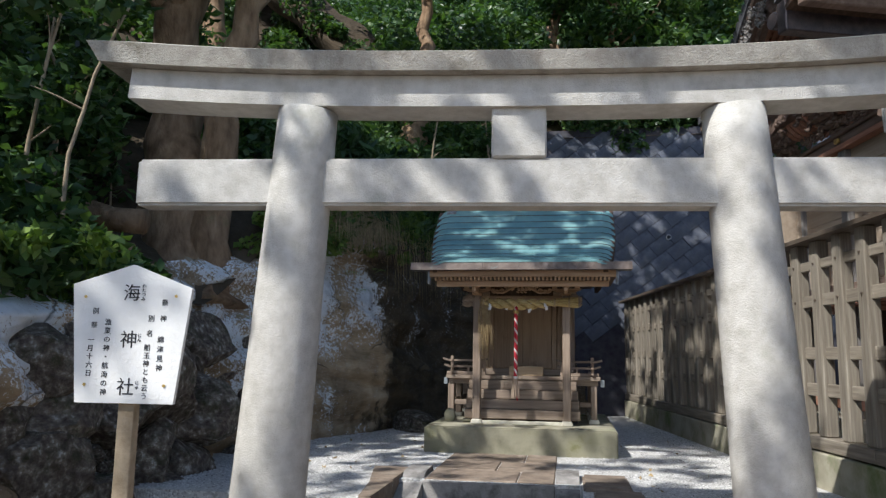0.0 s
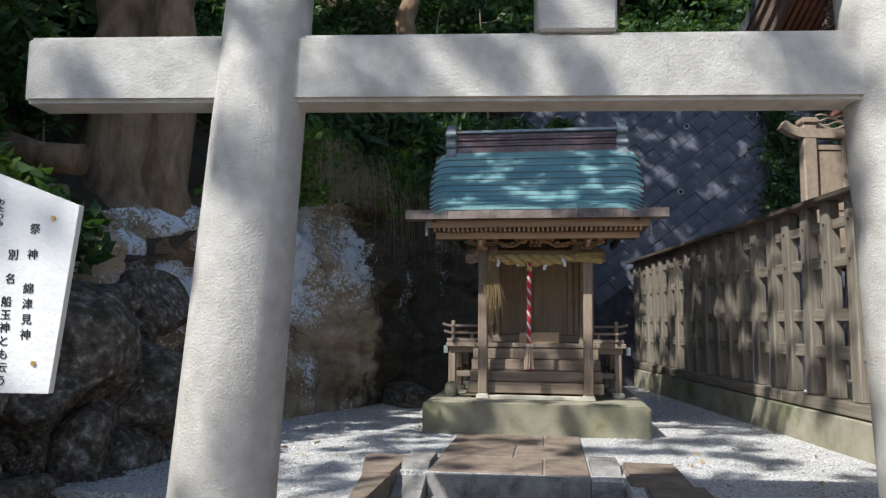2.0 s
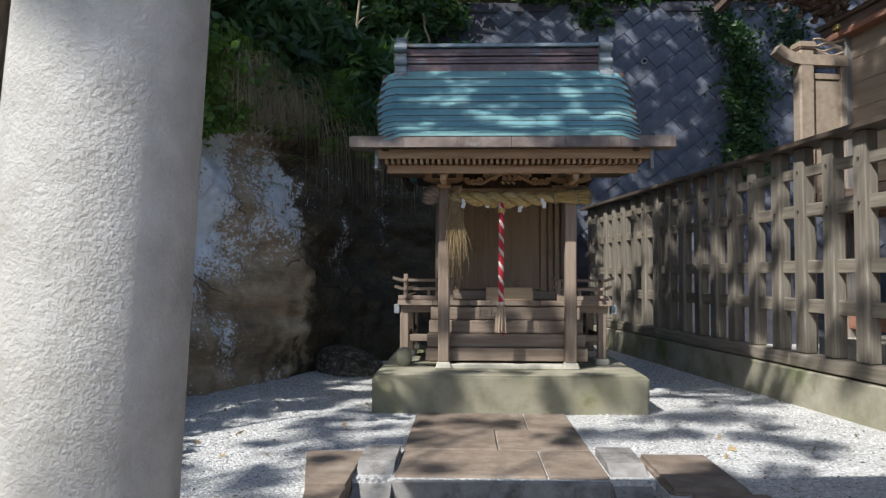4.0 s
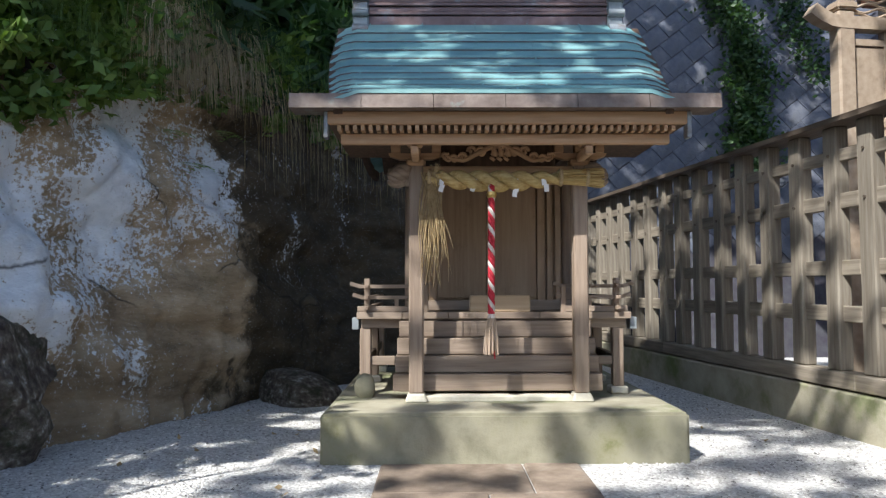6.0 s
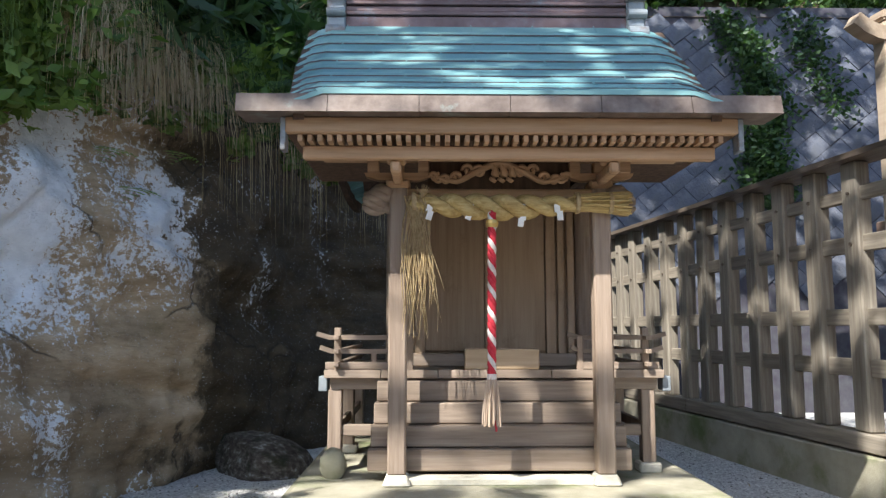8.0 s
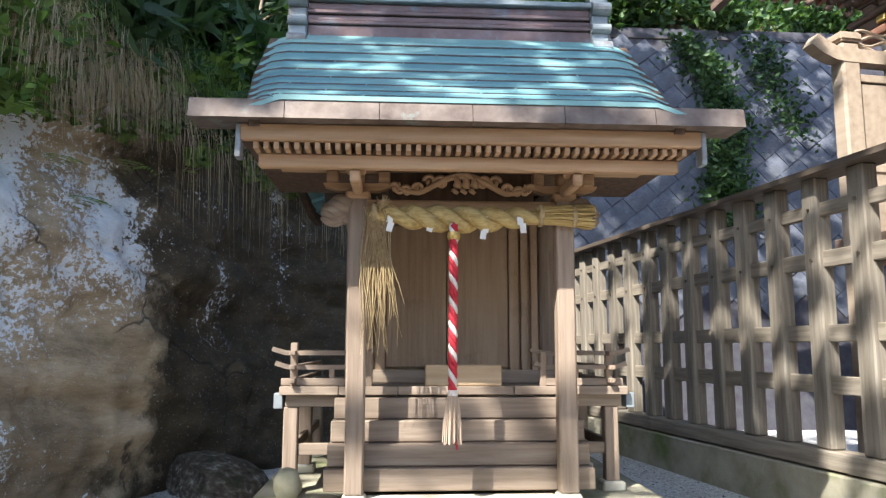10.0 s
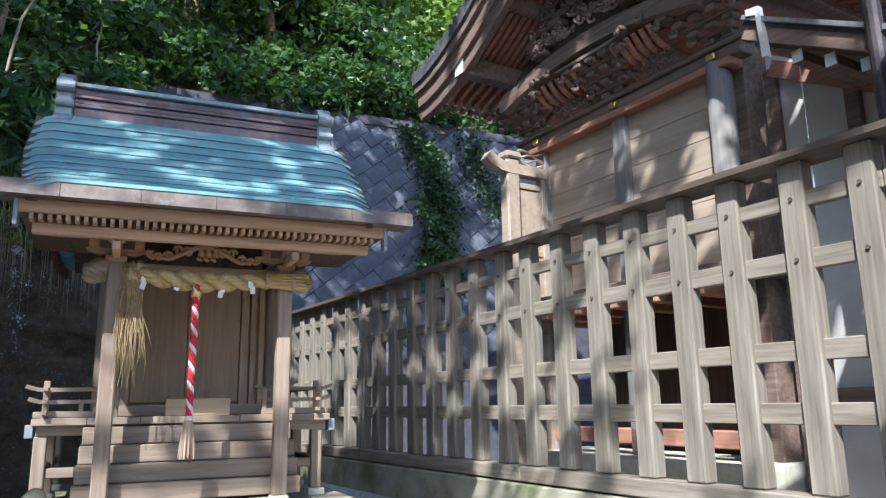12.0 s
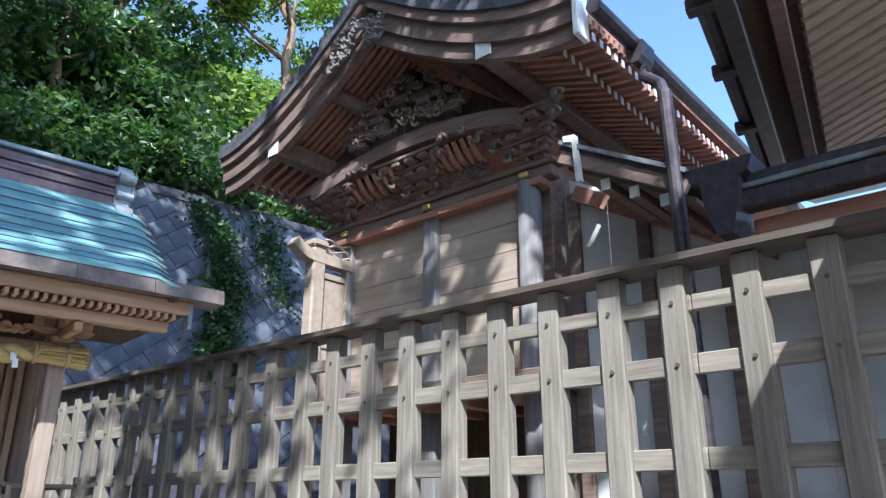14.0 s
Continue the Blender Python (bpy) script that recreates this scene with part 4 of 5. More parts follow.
        part("paper_streamer", b, M["paper"], t, "folded white paper streamer", at=pose(x, 0, 0.015, 0, rz, 0))


make_shimenawa()


def make_bell_rope():
    t = thing("bell_rope", "red and white twisted bell rope with a tassel", "bell rope", (-0.055, 0.30, 0.62))
    for k, mat in enumerate(("red_cloth", "white_cloth", "red_cloth")):
        pts = []
        for q in range(61):
            f = q / 60
            a = f * 44 + k * 2.094
            pts.append((-0.006 * f + 0.0115 * math.cos(a), 0.0115 * math.sin(a), 1.14 - 0.86 * f))
        part("cord", tube(pts, 0.0135, 7), M[mat], t, smooth=True)
    part("collar", tube([(0, 0, 1.06), (0, 0, 1.08), (0, 0, 1.10)], [0.030, 0.036, 0.030], 10), M["gold"], t, "gold and red knotted collar")
    b = bmesh.new()
    r3 = random.Random(9)
    for q in range(46):
        a, rr = r3.uniform(0, 6.28), 0.042 * math.sqrt(r3.random())
        tube([(0.018 * math.cos(a) - 0.006, 0.018 * math.sin(a), 0.285), (rr * math.cos(a) - 0.008, rr * math.sin(a), 0.12), (1.15 * rr * math.cos(a) - 0.01, 1.15 * rr * math.sin(a), 0.03 + r3.uniform(-0.012, 0.012))], [0.006, 0.007, 0.004], 4, bm=b)
    tas = tagged(part("tassel", b, M["tassel"], t, "faded brown tassel"), kind="stuff")
    part("tassel_tie", tube([(-0.006, 0, 0.262), (-0.006, 0, 0.29)], 0.026, 10), M["white_cloth"], tas)
    part("cord_tail", tube([(0.012, 0, 0.05), (0.016, 0, -0.005)], [0.008, 0.006], 6), M["red_cloth"], t)
    part("hanger", tube([(0, 0, 1.14), (0, 0.10, 1.19)], 0.008, 6), M["red_cloth"], t)


make_bell_rope()
tagged(part("offertory_board", box(-0.18, 0.262, 0.80, 0.86, 0.905, 1.025, 0.006), M["wood_pale"]), "pale new wooden board standing on the shrine deck", "board")
b = bmesh.new()
bmesh.ops.create_icosphere(b, subdivisions=3, radius=1)
for v in b.verts:
    q = v.co.copy()
    k = 1 + 0.12 * noise.noise(q * 1.5)
    v.co = Vector((q.x * 0.075 * k, q.y * 0.06 * k, max(-0.01, 0.075 + q.z * 0.095 * k)))
part("guardian_stone", b, M["concrete"], None, smooth=True, at=pose(-0.925, 0.66, 0.311))
tagged(bpy.data.objects["guardian_stone"], "small rounded weathered stone on the plinth", "stone")


# ---- main hall behind the fence ----
HALL = pose(4.4, 0, 0, 0, 0, 7.97)


def make_hall():
    h = thing("main_hall", "large dark timber shrine hall with a sweeping tiled gable roof", "shrine hall")
    h.matrix_basis = HALL

    def P(name, b, mat, label="", smooth=False, parent=None):
        return part(name, b, M[mat], parent or h, label, smooth)
    YL, YR, C, X0 = 2.5, -0.06, 1.37, -0.92
    P("wall", box(0.0, 4.5, YR + 0.1, YL, 2.2, 3.95, 0), "hall_pale", "pale brown boarded wall")
    for j in range(6):
        z = 2.17 + 0.29 * j
        P("wall_board", box(-0.022, -0.002, YR + 0.12, YL - 0.06, z + 0.003, z + 0.288, 0.003), "hall_pale")
    # solid near-black box in place of the unlit space under the floor
    P("dark_base", box(0.7, 4.5, YR, YL, LOW, 2.19, 0), "wood_dark_shade", "near-black box standing for the unlit underfloor")
    P("veranda", box(-0.45, 0.7, YR - 0.3, YL + 0.4, 1.98, 2.08, 0.01), "hall_wood")
    for q in range(6):
        P("floor_joist", box(-0.40, 0.7, YR + 0.1 + 0.52 * q, YR + 0.22 + 0.52 * q, 1.84, 1.98, 0.008), "hall_red")
    P("ground_beam", box(-0.1, 0.05, YR, YL, 0.55, 0.70, 0.01), "hall_red")
    P("stone_base", box(-0.3, 0.6, YR - 0.2, YL + 0.2, LOW, 0.45, 0.02), "footing", "pale stone base under the hall")
    for y, r in ((YL, 0.085), (1.2, 0.095)):
        P("column", box(-0.10, 0.05, y - r, y + r, LOW, 3.96, 0.012), "hall_grey")
    P("column", tube([(-0.06, YR, LOW), (-0.06, YR, 3.96)], 0.115, 20), "hall_grey", "round blue-grey column", True)
    P("column_back", box(0.1, 0.35, YR - 0.15, YR + 0.1, LOW, 4.3, 0.01), "hall_wood")
    P("wall_return", box(0.05, 4.5, YR - 0.05, YR + 0.05, LOW, 4.3, 0), "hall_wood")
    P("head_beam", box(-0.12, 0.06, YR - 0.3, YL + 0.35, 3.962, 4.075, 0.012), "hall_wood")
    P("head_strip", box(-0.15, 0.04, YR - 0.2, YL + 0.25, 3.885, 3.96, 0.008), "hall_red")
    P("plate_beam", box(-0.16, 0.06, YR - 0.35, YL + 0.4, 4.078, 4.13, 0.012), "hall_wood")
    for y in (YL, 1.2, YR):
        P("brass_fitting", box(-0.165, -0.121, y - 0.05, y + 0.05, 3.985, 4.05, 0.01), "gold", "worn brass beam fitting")
    # bracket clusters
    r = random.Random(21)
    for ci, y in enumerate((YL + 0.05, 1.2, YR - 0.1)):
        for lev in range(4):
            n = 2 + lev
            for q in range(n):
                yy = y + (q - (n - 1) / 2) * 0.19
                xx = -0.10 - 0.10 * lev
                P("bracket_block", box(xx - 0.065, xx + 0.065, yy - 0.06, yy + 0.06, 4.135 + 0.10 * lev, 4.195 + 0.10 * lev, 0.014), "hall_wood")
            P("bracket_arm", prism([(y - 0.11 * n, 4.233 + 0.10 * lev), (y + 0.11 * n, 4.233 + 0.10 * lev), (y + 0.09 * n, 4.198 + 0.10 * lev), (y - 0.09 * n, 4.198 + 0.10 * lev)], -0.17 - 0.10 * lev, -0.08 - 0.10 * lev), "hall_wood")
            for sy in (-1, 1):
                b = bmesh.new()
                cx, cy, cz = -0.2 - 0.11 * lev, y + sy * 0.11 * n, 4.19 + 0.10 * lev
                pts = [(cx - 0.05 * a / 5, cy + sy * 0.06 * (1 - a / 8) * math.cos(a), cz + 0.06 * (1 - a / 8) * math.sin(a)) for a in np.linspace(0, 6.5, 14)]
                tube(pts, 0.026, 6, bm=b)
                P("carved_nose", b, "hall_wood", "curled carved beam nose", True)
    # relief carvings between clusters and round ribs
    for ya, yb in ((0.35, 0.95), (1.45, 2.2)):
        b = bmesh.new()
        for q in range(26):
            cy, cz, r0 = r.uniform(ya, yb), r.uniform(4.16, 4.30), r.uniform(0.03, 0.06)
            ph = r.uniform(0, 6)
            pts = [(-0.15 - 0.01 * a, cy + r0 * (1 - a / 9) * math.cos(a + ph), cz + r0 * (1 - a / 9) * math.sin(a + ph)) for a in np.linspace(0, 6, 12)]
            tube(pts, 0.013, 5, bm=b)
        P("wave_carving", b, "hall_wood", "pierced wave carving")
        for q in range(6):
            yy = ya + (yb - ya) * (q + 0.5) / 6
            pts = [(-0.12 - 0.30 * f, yy, 4.33 + 0.16 * f - 0.07 * math.sin(f * 3.14)) for f in np.linspace(0, 1, 7)]
            P("cove_rib", tube(pts, 0.03, 6), "hall_red")
    # rainbow beam and gable
    pts = [(-0.42, y, 4.56 + 0.20 * (1 - ((y - 1.25) / 1.45) ** 2)) for y in np.linspace(-0.25, 2.75, 19)]
    P("rainbow_beam", strip(pts, 0.16, 0.17, (1, 0, 0)), "hall_wood", "curved rainbow beam")
    b = bmesh.new()
    for q in range(60):
        cy = r.uniform(0.35, 2.0)
        cz = 4.80 + 0.22 * (1 - abs(cy - 1.2) / 0.95) * r.random()
        r0, ph = r.uniform(0.03, 0.055), r.uniform(0, 6)
        tube([(-0.56 - 0.008 * a, cy + r0 * (1 - a / 9) * math.cos(a + ph), cz + r0 * (1 - a / 9) * math.sin(a + ph)) for a in np.linspace(0, 5.5, 10)], 0.016, 5, bm=b)
    P("cloud_carving", b, "hall_wood", "pale carved clouds over the beam")
    # shade of the gable recess is put into the panel colour
    P("gable_panel", prism([(C - 1.75, 4.5), (C + 1.75, 4.5), (C, 5.75)], -0.28, -0.20), "wood_dark_shade")
    P("king_post", box(-0.42, -0.28, C - 0.08, C + 0.08, 4.75, 5.6, 0.02), "wood_dark_shade")
    for ty, tz in ((C - 0.7, 4.86), (C + 0.7, 4.86), (C - 0.36, 5.08), (C + 0.36, 5.08), (C, 5.22)):
        P("bracket_block", box(-0.46, -0.29, ty - 0.10, ty + 0.10, tz, tz + 0.10, 0.02), "hall_wood")
        P("bracket_arm", prism([(ty - 0.24, tz + 0.19), (ty + 0.24, tz + 0.19), (ty + 0.17, tz + 0.103), (ty - 0.17, tz + 0.103)], -0.42, -0.30), "hall_wood")
        b = bmesh.new()
        for q in range(12):
            cy, cz, r0, ph = ty + r.uniform(-0.22, 0.22), tz + r.uniform(0.15, 0.34), r.uniform(0.03, 0.06), r.uniform(0, 6)
            tube([(-0.43 - 0.008 * a, cy + r0 * (1 - a / 9) * math.cos(a + ph), cz + r0 * (1 - a / 9) * math.sin(a + ph)) for a in np.linspace(0, 5.5, 10)], 0.02, 5, bm=b)
        tagged(P("scroll_carving", b, "hall_wood", "carved scrolls on the gable bracket"), kind="stuff")

    # roof profile: concave, from the peak to each eave
    def prof(side, f):
        y = C + side * 2.55 * f
        z = 6.33 - 1.28 * (1 - (1 - f) ** 1.55) + 0.05 * f ** 4
        return y, z
    fs = np.linspace(0, 1, 13)
    for side in (1, -1):
        line = [prof(side, f) for f in fs]
        # barge boards in three bands
        for off, th, xa, w, mat in ((0.0, 0.44, X0 + 0.04, 0.09, "hall_wood"), (0.02, 0.31, X0 - 0.03, 0.05, "hall_wood"), (0.05, 0.16, X0 - 0.08, 0.05, "hall_wood"), (0.07, 0.07, X0 - 0.12, 0.04, "tile")):
            P("barge_board", strip([(xa, y, z + off) for y, z in line], w, th, (1, 0, 0)), mat, "deep curved barge board")
        y, z = line[-1]
        if side < 0:
            P("barge_tip", box(X0 - 0.10, X0 + 0.09, y - 0.05 if side < 0 else y, y if side < 0 else y + 0.05, z - 0.46, z + 0.04, 0.006), "white", "white painted board end")
        # deck above the rafters and tiles
        P("roof_deck", strip([(2.6, y, z - 0.06) for y, z in line], 7.0, 0.05, (1, 0, 0)), "hall_red", "reddish boards over the rafters")
        P("tile_bed", strip([(2.55, y, z + 0.13) for y, z in line], 7.2, 0.10, (1, 0, 0)), "tile", "dark grey tile roof")
        for q in range(22):
            yq, zq = prof(side, (q + 0.5) / 22)
            P("verge_tile", tube([(X0 - 0.14, yq, zq + 0.12), (X0 + 0.25, yq, zq + 0.15)], 0.065, 10), "tile")
        for q in range(12):
            x = X0 + 0.14 + q * 0.095
            P("rafter", strip([(x, y, z - 0.10) for y, z in line[1:]], 0.055, 0.075, (1, 0, 0)), "hall_red")
        # long purlins with white ends
        for f in (0.30, 0.615):
            yp, zp = prof(side, f)
            if f > 0.5:
                pur = P("purlin", box(X0 - 0.02, 3, yp - 0.09, yp + 0.09, zp - 0.46, zp - 0.22, 0.015), "hall_wood")
                P("purlin_end", box(X0 - 0.03, X0 - 0.021, yp - 0.088, yp + 0.088, zp - 0.458, zp - 0.222, 0.0), "white", "white painted purlin end", parent=pur)
            else:
                P("purlin", tube([(X0 + 0.1, yp, zp - 0.28), (3, yp, zp - 0.28)], 0.10, 12), "hall_wood", "", True)
        # eave rafters along the side, two tiers with white ends
        for tier, (f0, f1, dz) in enumerate(((0.60, 0.87, -0.27), (0.78, 0.985, -0.20))):
            for q in range(34):
                x = -0.72 + q * 0.135
                ya, za = prof(side, f0)
                yb, zb = prof(side, f1)
                if side > 0 and q > 12:
                    continue
                raf = P("eave_rafter", strip([(x, ya, za + dz), (x, yb, zb + dz)], 0.055, 0.07, (1, 0, 0)), "hall_red")
                P("rafter_tip", box(x - 0.029, x + 0.029, (yb - 0.004) if side < 0 else yb, yb if side < 0 else yb + 0.004, zb + dz - 0.075, zb + dz + 0.003, 0), "white", "white painted rafter end", parent=raf)
    # pendant under the peak
    b = bmesh.new()
    for q in range(30):
        cy, cz = C + r.uniform(-0.40, 0.40), 5.86 + r.uniform(-0.22, 0.14)
        cz -= abs(cy - C) * 0.35
        r0, ph = r.uniform(0.04, 0.08), r.uniform(0, 6)
        tube([(X0 - 0.16 - 0.006 * a, cy + r0 * (1 - a / 9) * math.cos(a + ph), cz + r0 * (1 - a / 9) * math.sin(a + ph)) for a in np.linspace(0, 5.5, 10)], 0.022, 5, bm=b)
    tagged(P("gable_pendant", b, "hall_grey", "pale carved gable pendant"), kind="stuff")
    # screen at the end of the veranda, square to the wall
    ys = 2.46
    P("screen_panel", box(-0.46, -0.12, ys, ys + 0.04, 2.085, 3.38, 0.004), "hall_pale", "sunlit boarded end screen")
    P("screen_post", box(-0.66, -0.48, ys - 0.06, ys + 0.10, LOW, 3.72, 0.02), "hall_pale", "pale square screen post")
    P("screen_cap", box(-0.68, -0.46, ys - 0.08, ys + 0.12, 3.725, 3.81, 0.02, seg=2), "hall_pale", "carved post cap")
    P("screen_post", box(-0.15, -0.07, ys - 0.03, ys + 0.07, LOW, 3.55, 0.01), "hall_pale")
    for z in (3.39, 2.60):
        P("screen_rail", box(-0.479, -0.12, ys - 0.015, ys + 0.055, z, z + 0.07, 0.006), "hall_pale")
    P("screen_arm", strip([(x, ys, 3.66 + 0.10 * max(0, (-0.62 - x) / 0.25) ** 2) for x in np.linspace(-0.88, -0.08, 10)], 0.13, 0.12, (0, 1, 0)), "hall_pale", "pale curved projecting arm")
    b = bmesh.new()
    for z in (3.69, 3.74, 3.79, 3.84):
        pts = [(x, ys + 0.01 * math.sin(9 * x), z + 0.022 * math.sin(19 * x + z * 40)) for x in np.linspace(-0.46, -0.08, 16)]
        tube(pts, 0.014, 5, bm=b)
    P("screen_fretwork", b, "hall_pale", "pierced wavy fretwork")
    return h


make_hall()


def make_corridor():
    """Low plastered wing with a copper roof beside the hall, and its gutter."""
    h = thing("corridor_wing", "low plastered wing with dark timber frame and small copper roof", "building")
    h.matrix_basis = HALL

    def P(name, b, mat, label=""):
        return part(name, b, M[mat], h, label)
    slope = 0.55
    P("wall", prism([(-0.30, LOW), (-0.30, 4.05), (-2.3, 4.05 - 2.0 * slope), (-2.3, LOW)], 0.30, 0.5), "plaster", "pale grey plaster wall")
    P("wall", box(0.30, 0.5, -6.5, -2.303, LOW, 2.9, 0), "plaster", "pale grey plaster wall")
    for y in (-0.35, -1.05, -1.75, -2.45, -3.6, -4.6):
        P("wall_post", box(0.24, 0.31, y - 0.06, y + 0.06, LOW, min(3.0, 3.9 + slope * (y + 0.3)) if y < -1.5 else 3.9 + slope * (y + 0.3), 0.006), "hall_wood")
    P("wall_rail", box(0.245, 0.315, -6.4, -0.42, 0.9, 1.04, 0.006), "hall_wood")
    P("rake_beam", strip([(0.27, y, 3.93 + slope * (y + 0.42)) for y in (-0.42, -2.2)], 0.10, 0.15, (1, 0, 0)), "hall_red", "sloping wall head beam")
    roof = [(-0.86, 3.86), (-1.9, 3.86 - 1.04 * slope)]
    P("roof", strip([(0.35, y, z) for y, z in roof], 2.2, 0.06, (1, 0, 0)), "iron", "dark copper-edged lean-to roof")
    P("verge_board", strip([(-0.72, y, z - 0.062) for y, z in roof], 0.05, 0.11, (1, 0, 0)), "hall_wood")
    P("verge_trim", strip([(-0.76, y, z + 0.012) for y, z in roof], 0.05, 0.035, (1, 0, 0)), "ridge_end", "greenish copper verge trim")
    P("soffit", strip([(0.3, y, z - 0.18) for y, z in roof], 1.9, 0.03, (1, 0, 0)), "hall_wood")
    P("white_barge", prism([(-0.90, 3.885), (-1.01, 3.87), (-1.04, 3.45), (-1.0, 3.45), (-0.98, 3.81), (-0.90, 3.835)], -0.80, -0.745), "plaster", "white painted barge board")
    for y in (-1.18, -1.42, -1.66):
        z = 3.86 + slope * (y + 0.86) - 0.21
        P("purlin", box(-0.64, 0.3, y - 0.045, y + 0.045, z - 0.10, z, 0.006), "hall_wood")
        P("purlin_end", box(-0.652, -0.641, y - 0.04, y + 0.04, z - 0.096, z - 0.004, 0), "white", "white painted purlin end")
    P("rain_chain", tube([(-0.55, -1.13, 3.4), (-0.55, -1.13, 2.3)], 0.004, 5), "white", "thin hanging chain")


make_corridor()


def make_worship_hall():
    h = thing("worship_hall", "dark timber hall with ribbed eaves and bronze gutter", "shrine hall")
    h.matrix_basis = HALL

    def P(name, b, mat, label=""):
        return part(name, b, M[mat], h, label)
    P("wall", box(0.1, 6, -9, -3.4, LOW, 2.95, 0), "hall_wood")
    for k in range(7):
        P("wall_post", box(-0.02, 0.12, -3.5 - 0.9 * k, -3.3 - 0.9 * k, LOW, 2.95, 0.01), "hall_red")
        P("wall_panel", box(0.06, 0.098, -4.1 - 0.9 * k, -3.62 - 0.9 * k, 0.8, 3.1, 0.004), "plaster")
    P("gutter_beam", box(-1.0, -0.86, -9, -2.3, 2.80, 2.93, 0.012), "iron", "long dark bronze gutter")
    P("gutter_edge", box(-1.02, -0.84, -9, -2.28, 2.932, 2.965, 0.006), "ridge_end", "greenish gutter rim")
    P("eave_beam", box(-0.84, -0.70, -9, -2.32, 2.56, 2.77, 0.01), "hall_red")
    P("lower_roof", prism([(-1.0, 2.975), (-0.98, 3.04), (0.8, 3.5), (0.8, 3.4)], -9, -2.36, "y"), "iron", "dark lower roof edge")
    P("rain_head", prism([(-2.44, 3.13), (-1.98, 3.13), (-2.02, 3.03), (-2.08, 3.01), (-2.10, 2.83), (-2.16, 2.63), (-2.26, 2.63), (-2.32, 2.83), (-2.34, 3.01), (-2.40, 3.03)], -1.08, -0.80), "iron", "ornate dark rainwater head")
    # great eave sweeping out overhead: edge along the hall, slope rising away from it
    turn = pose(-1.88, -2.58, 3.80, 0, 0, 10.7)

    def Q(name, b, mat, label=""):
        return part(name, b, M[mat], h, label, at=turn)
    Q("eave_fascia", box(-0.7, 3.6, -0.12, 0.0, -0.10, 0.16, 0.01), "iron", "dark eave fascia")
    Q("eave_gutter", tube([(-0.7, 0.06, 0.05), (3.6, 0.06, 0.05)], 0.07, 10), "iron")
    for x in (0.0, 0.8, 1.7, 2.6):
        Q("gutter_bracket", box(x, x + 0.10, -0.1, 0.16, -0.06, 0.03, 0.01), "iron")
    Q("eave_soffit", prism([(-0.12, 0.06), (-0.12, 0.10), (-2.6, 1.16), (-2.6, 1.10)], -0.7, 3.6), "wood_dark_shade", "soffit boards in the shade-dark wood colour")
    Q("eave_purlin", box(-0.7, 3.6, -0.36, -0.26, 0.02, 0.13, 0.01), "hall_wood")
    for q in range(26):
        x = -0.62 + 0.16 * q
        Q("eave_rib", strip([(x, -0.42, 0.182), (x, -2.6, 1.095)], 0.10, 0.06, (1, 0, 0)), "hall_pale", "pale tan rafter")
    Q("eave_tiles", prism([(0.02, 0.18), (0.02, 0.26), (-2.6, 1.38), (-2.6, 1.21)], -0.7, 3.6), "tile")


make_worship_hall()

pipe = thing("down_pipe", "dark bronze rain pipe with a crooked elbow", "drain pipe")
pipe.matrix_basis = HALL
part("gutter", tube([(X, -1.36, 4.86) for X in (-0.98, 0.5, 3)], 0.07, 10), M["iron"], pipe)
part("hopper", prism([(-1.28, 4.86), (-1.46, 4.86), (-1.44, 4.72), (-1.40, 4.66), (-1.34, 4.66), (-1.30, 4.72)], -0.30, -0.06), M["iron"], pipe, "small dark rainwater hopper")
part("elbow", tube([(-0.18, -1.38, 4.68), (-0.20, -1.40, 4.56), (-0.30, -1.46, 4.46), (-0.52, -1.60, 4.28), (-0.70, -1.74, 4.10), (-0.77, -1.79, 3.96)], 0.045, 10), M["iron"], pipe)
part("pipe", tube([(-0.77, -1.79, 3.98), (-0.77, -1.80, 3.2), (-0.77, -1.83, LOW)], 0.055, 12), M["iron"], pipe)

# ---- name board ----
def text_mesh(body, size, m, parent, name="lettering"):
    cu = bpy.data.curves.new(name, "FONT")
    cu.body, cu.size, cu.align_x, cu.align_y = body, size, "CENTER", "CENTER"
    cu.extrude = 0.0012
    tmp = new("tmp_text", cu)
    me = bpy.data.meshes.new_from_object(tmp.evaluated_get(bpy.context.evaluated_depsgraph_get()))
    bpy.data.objects.remove(tmp)
    me.name = name
    me.materials.clear()
    me.materials.append(M["ink"])
    ob = new(name, me)
    ob.matrix_basis = m
    ob.parent = parent
    return ob


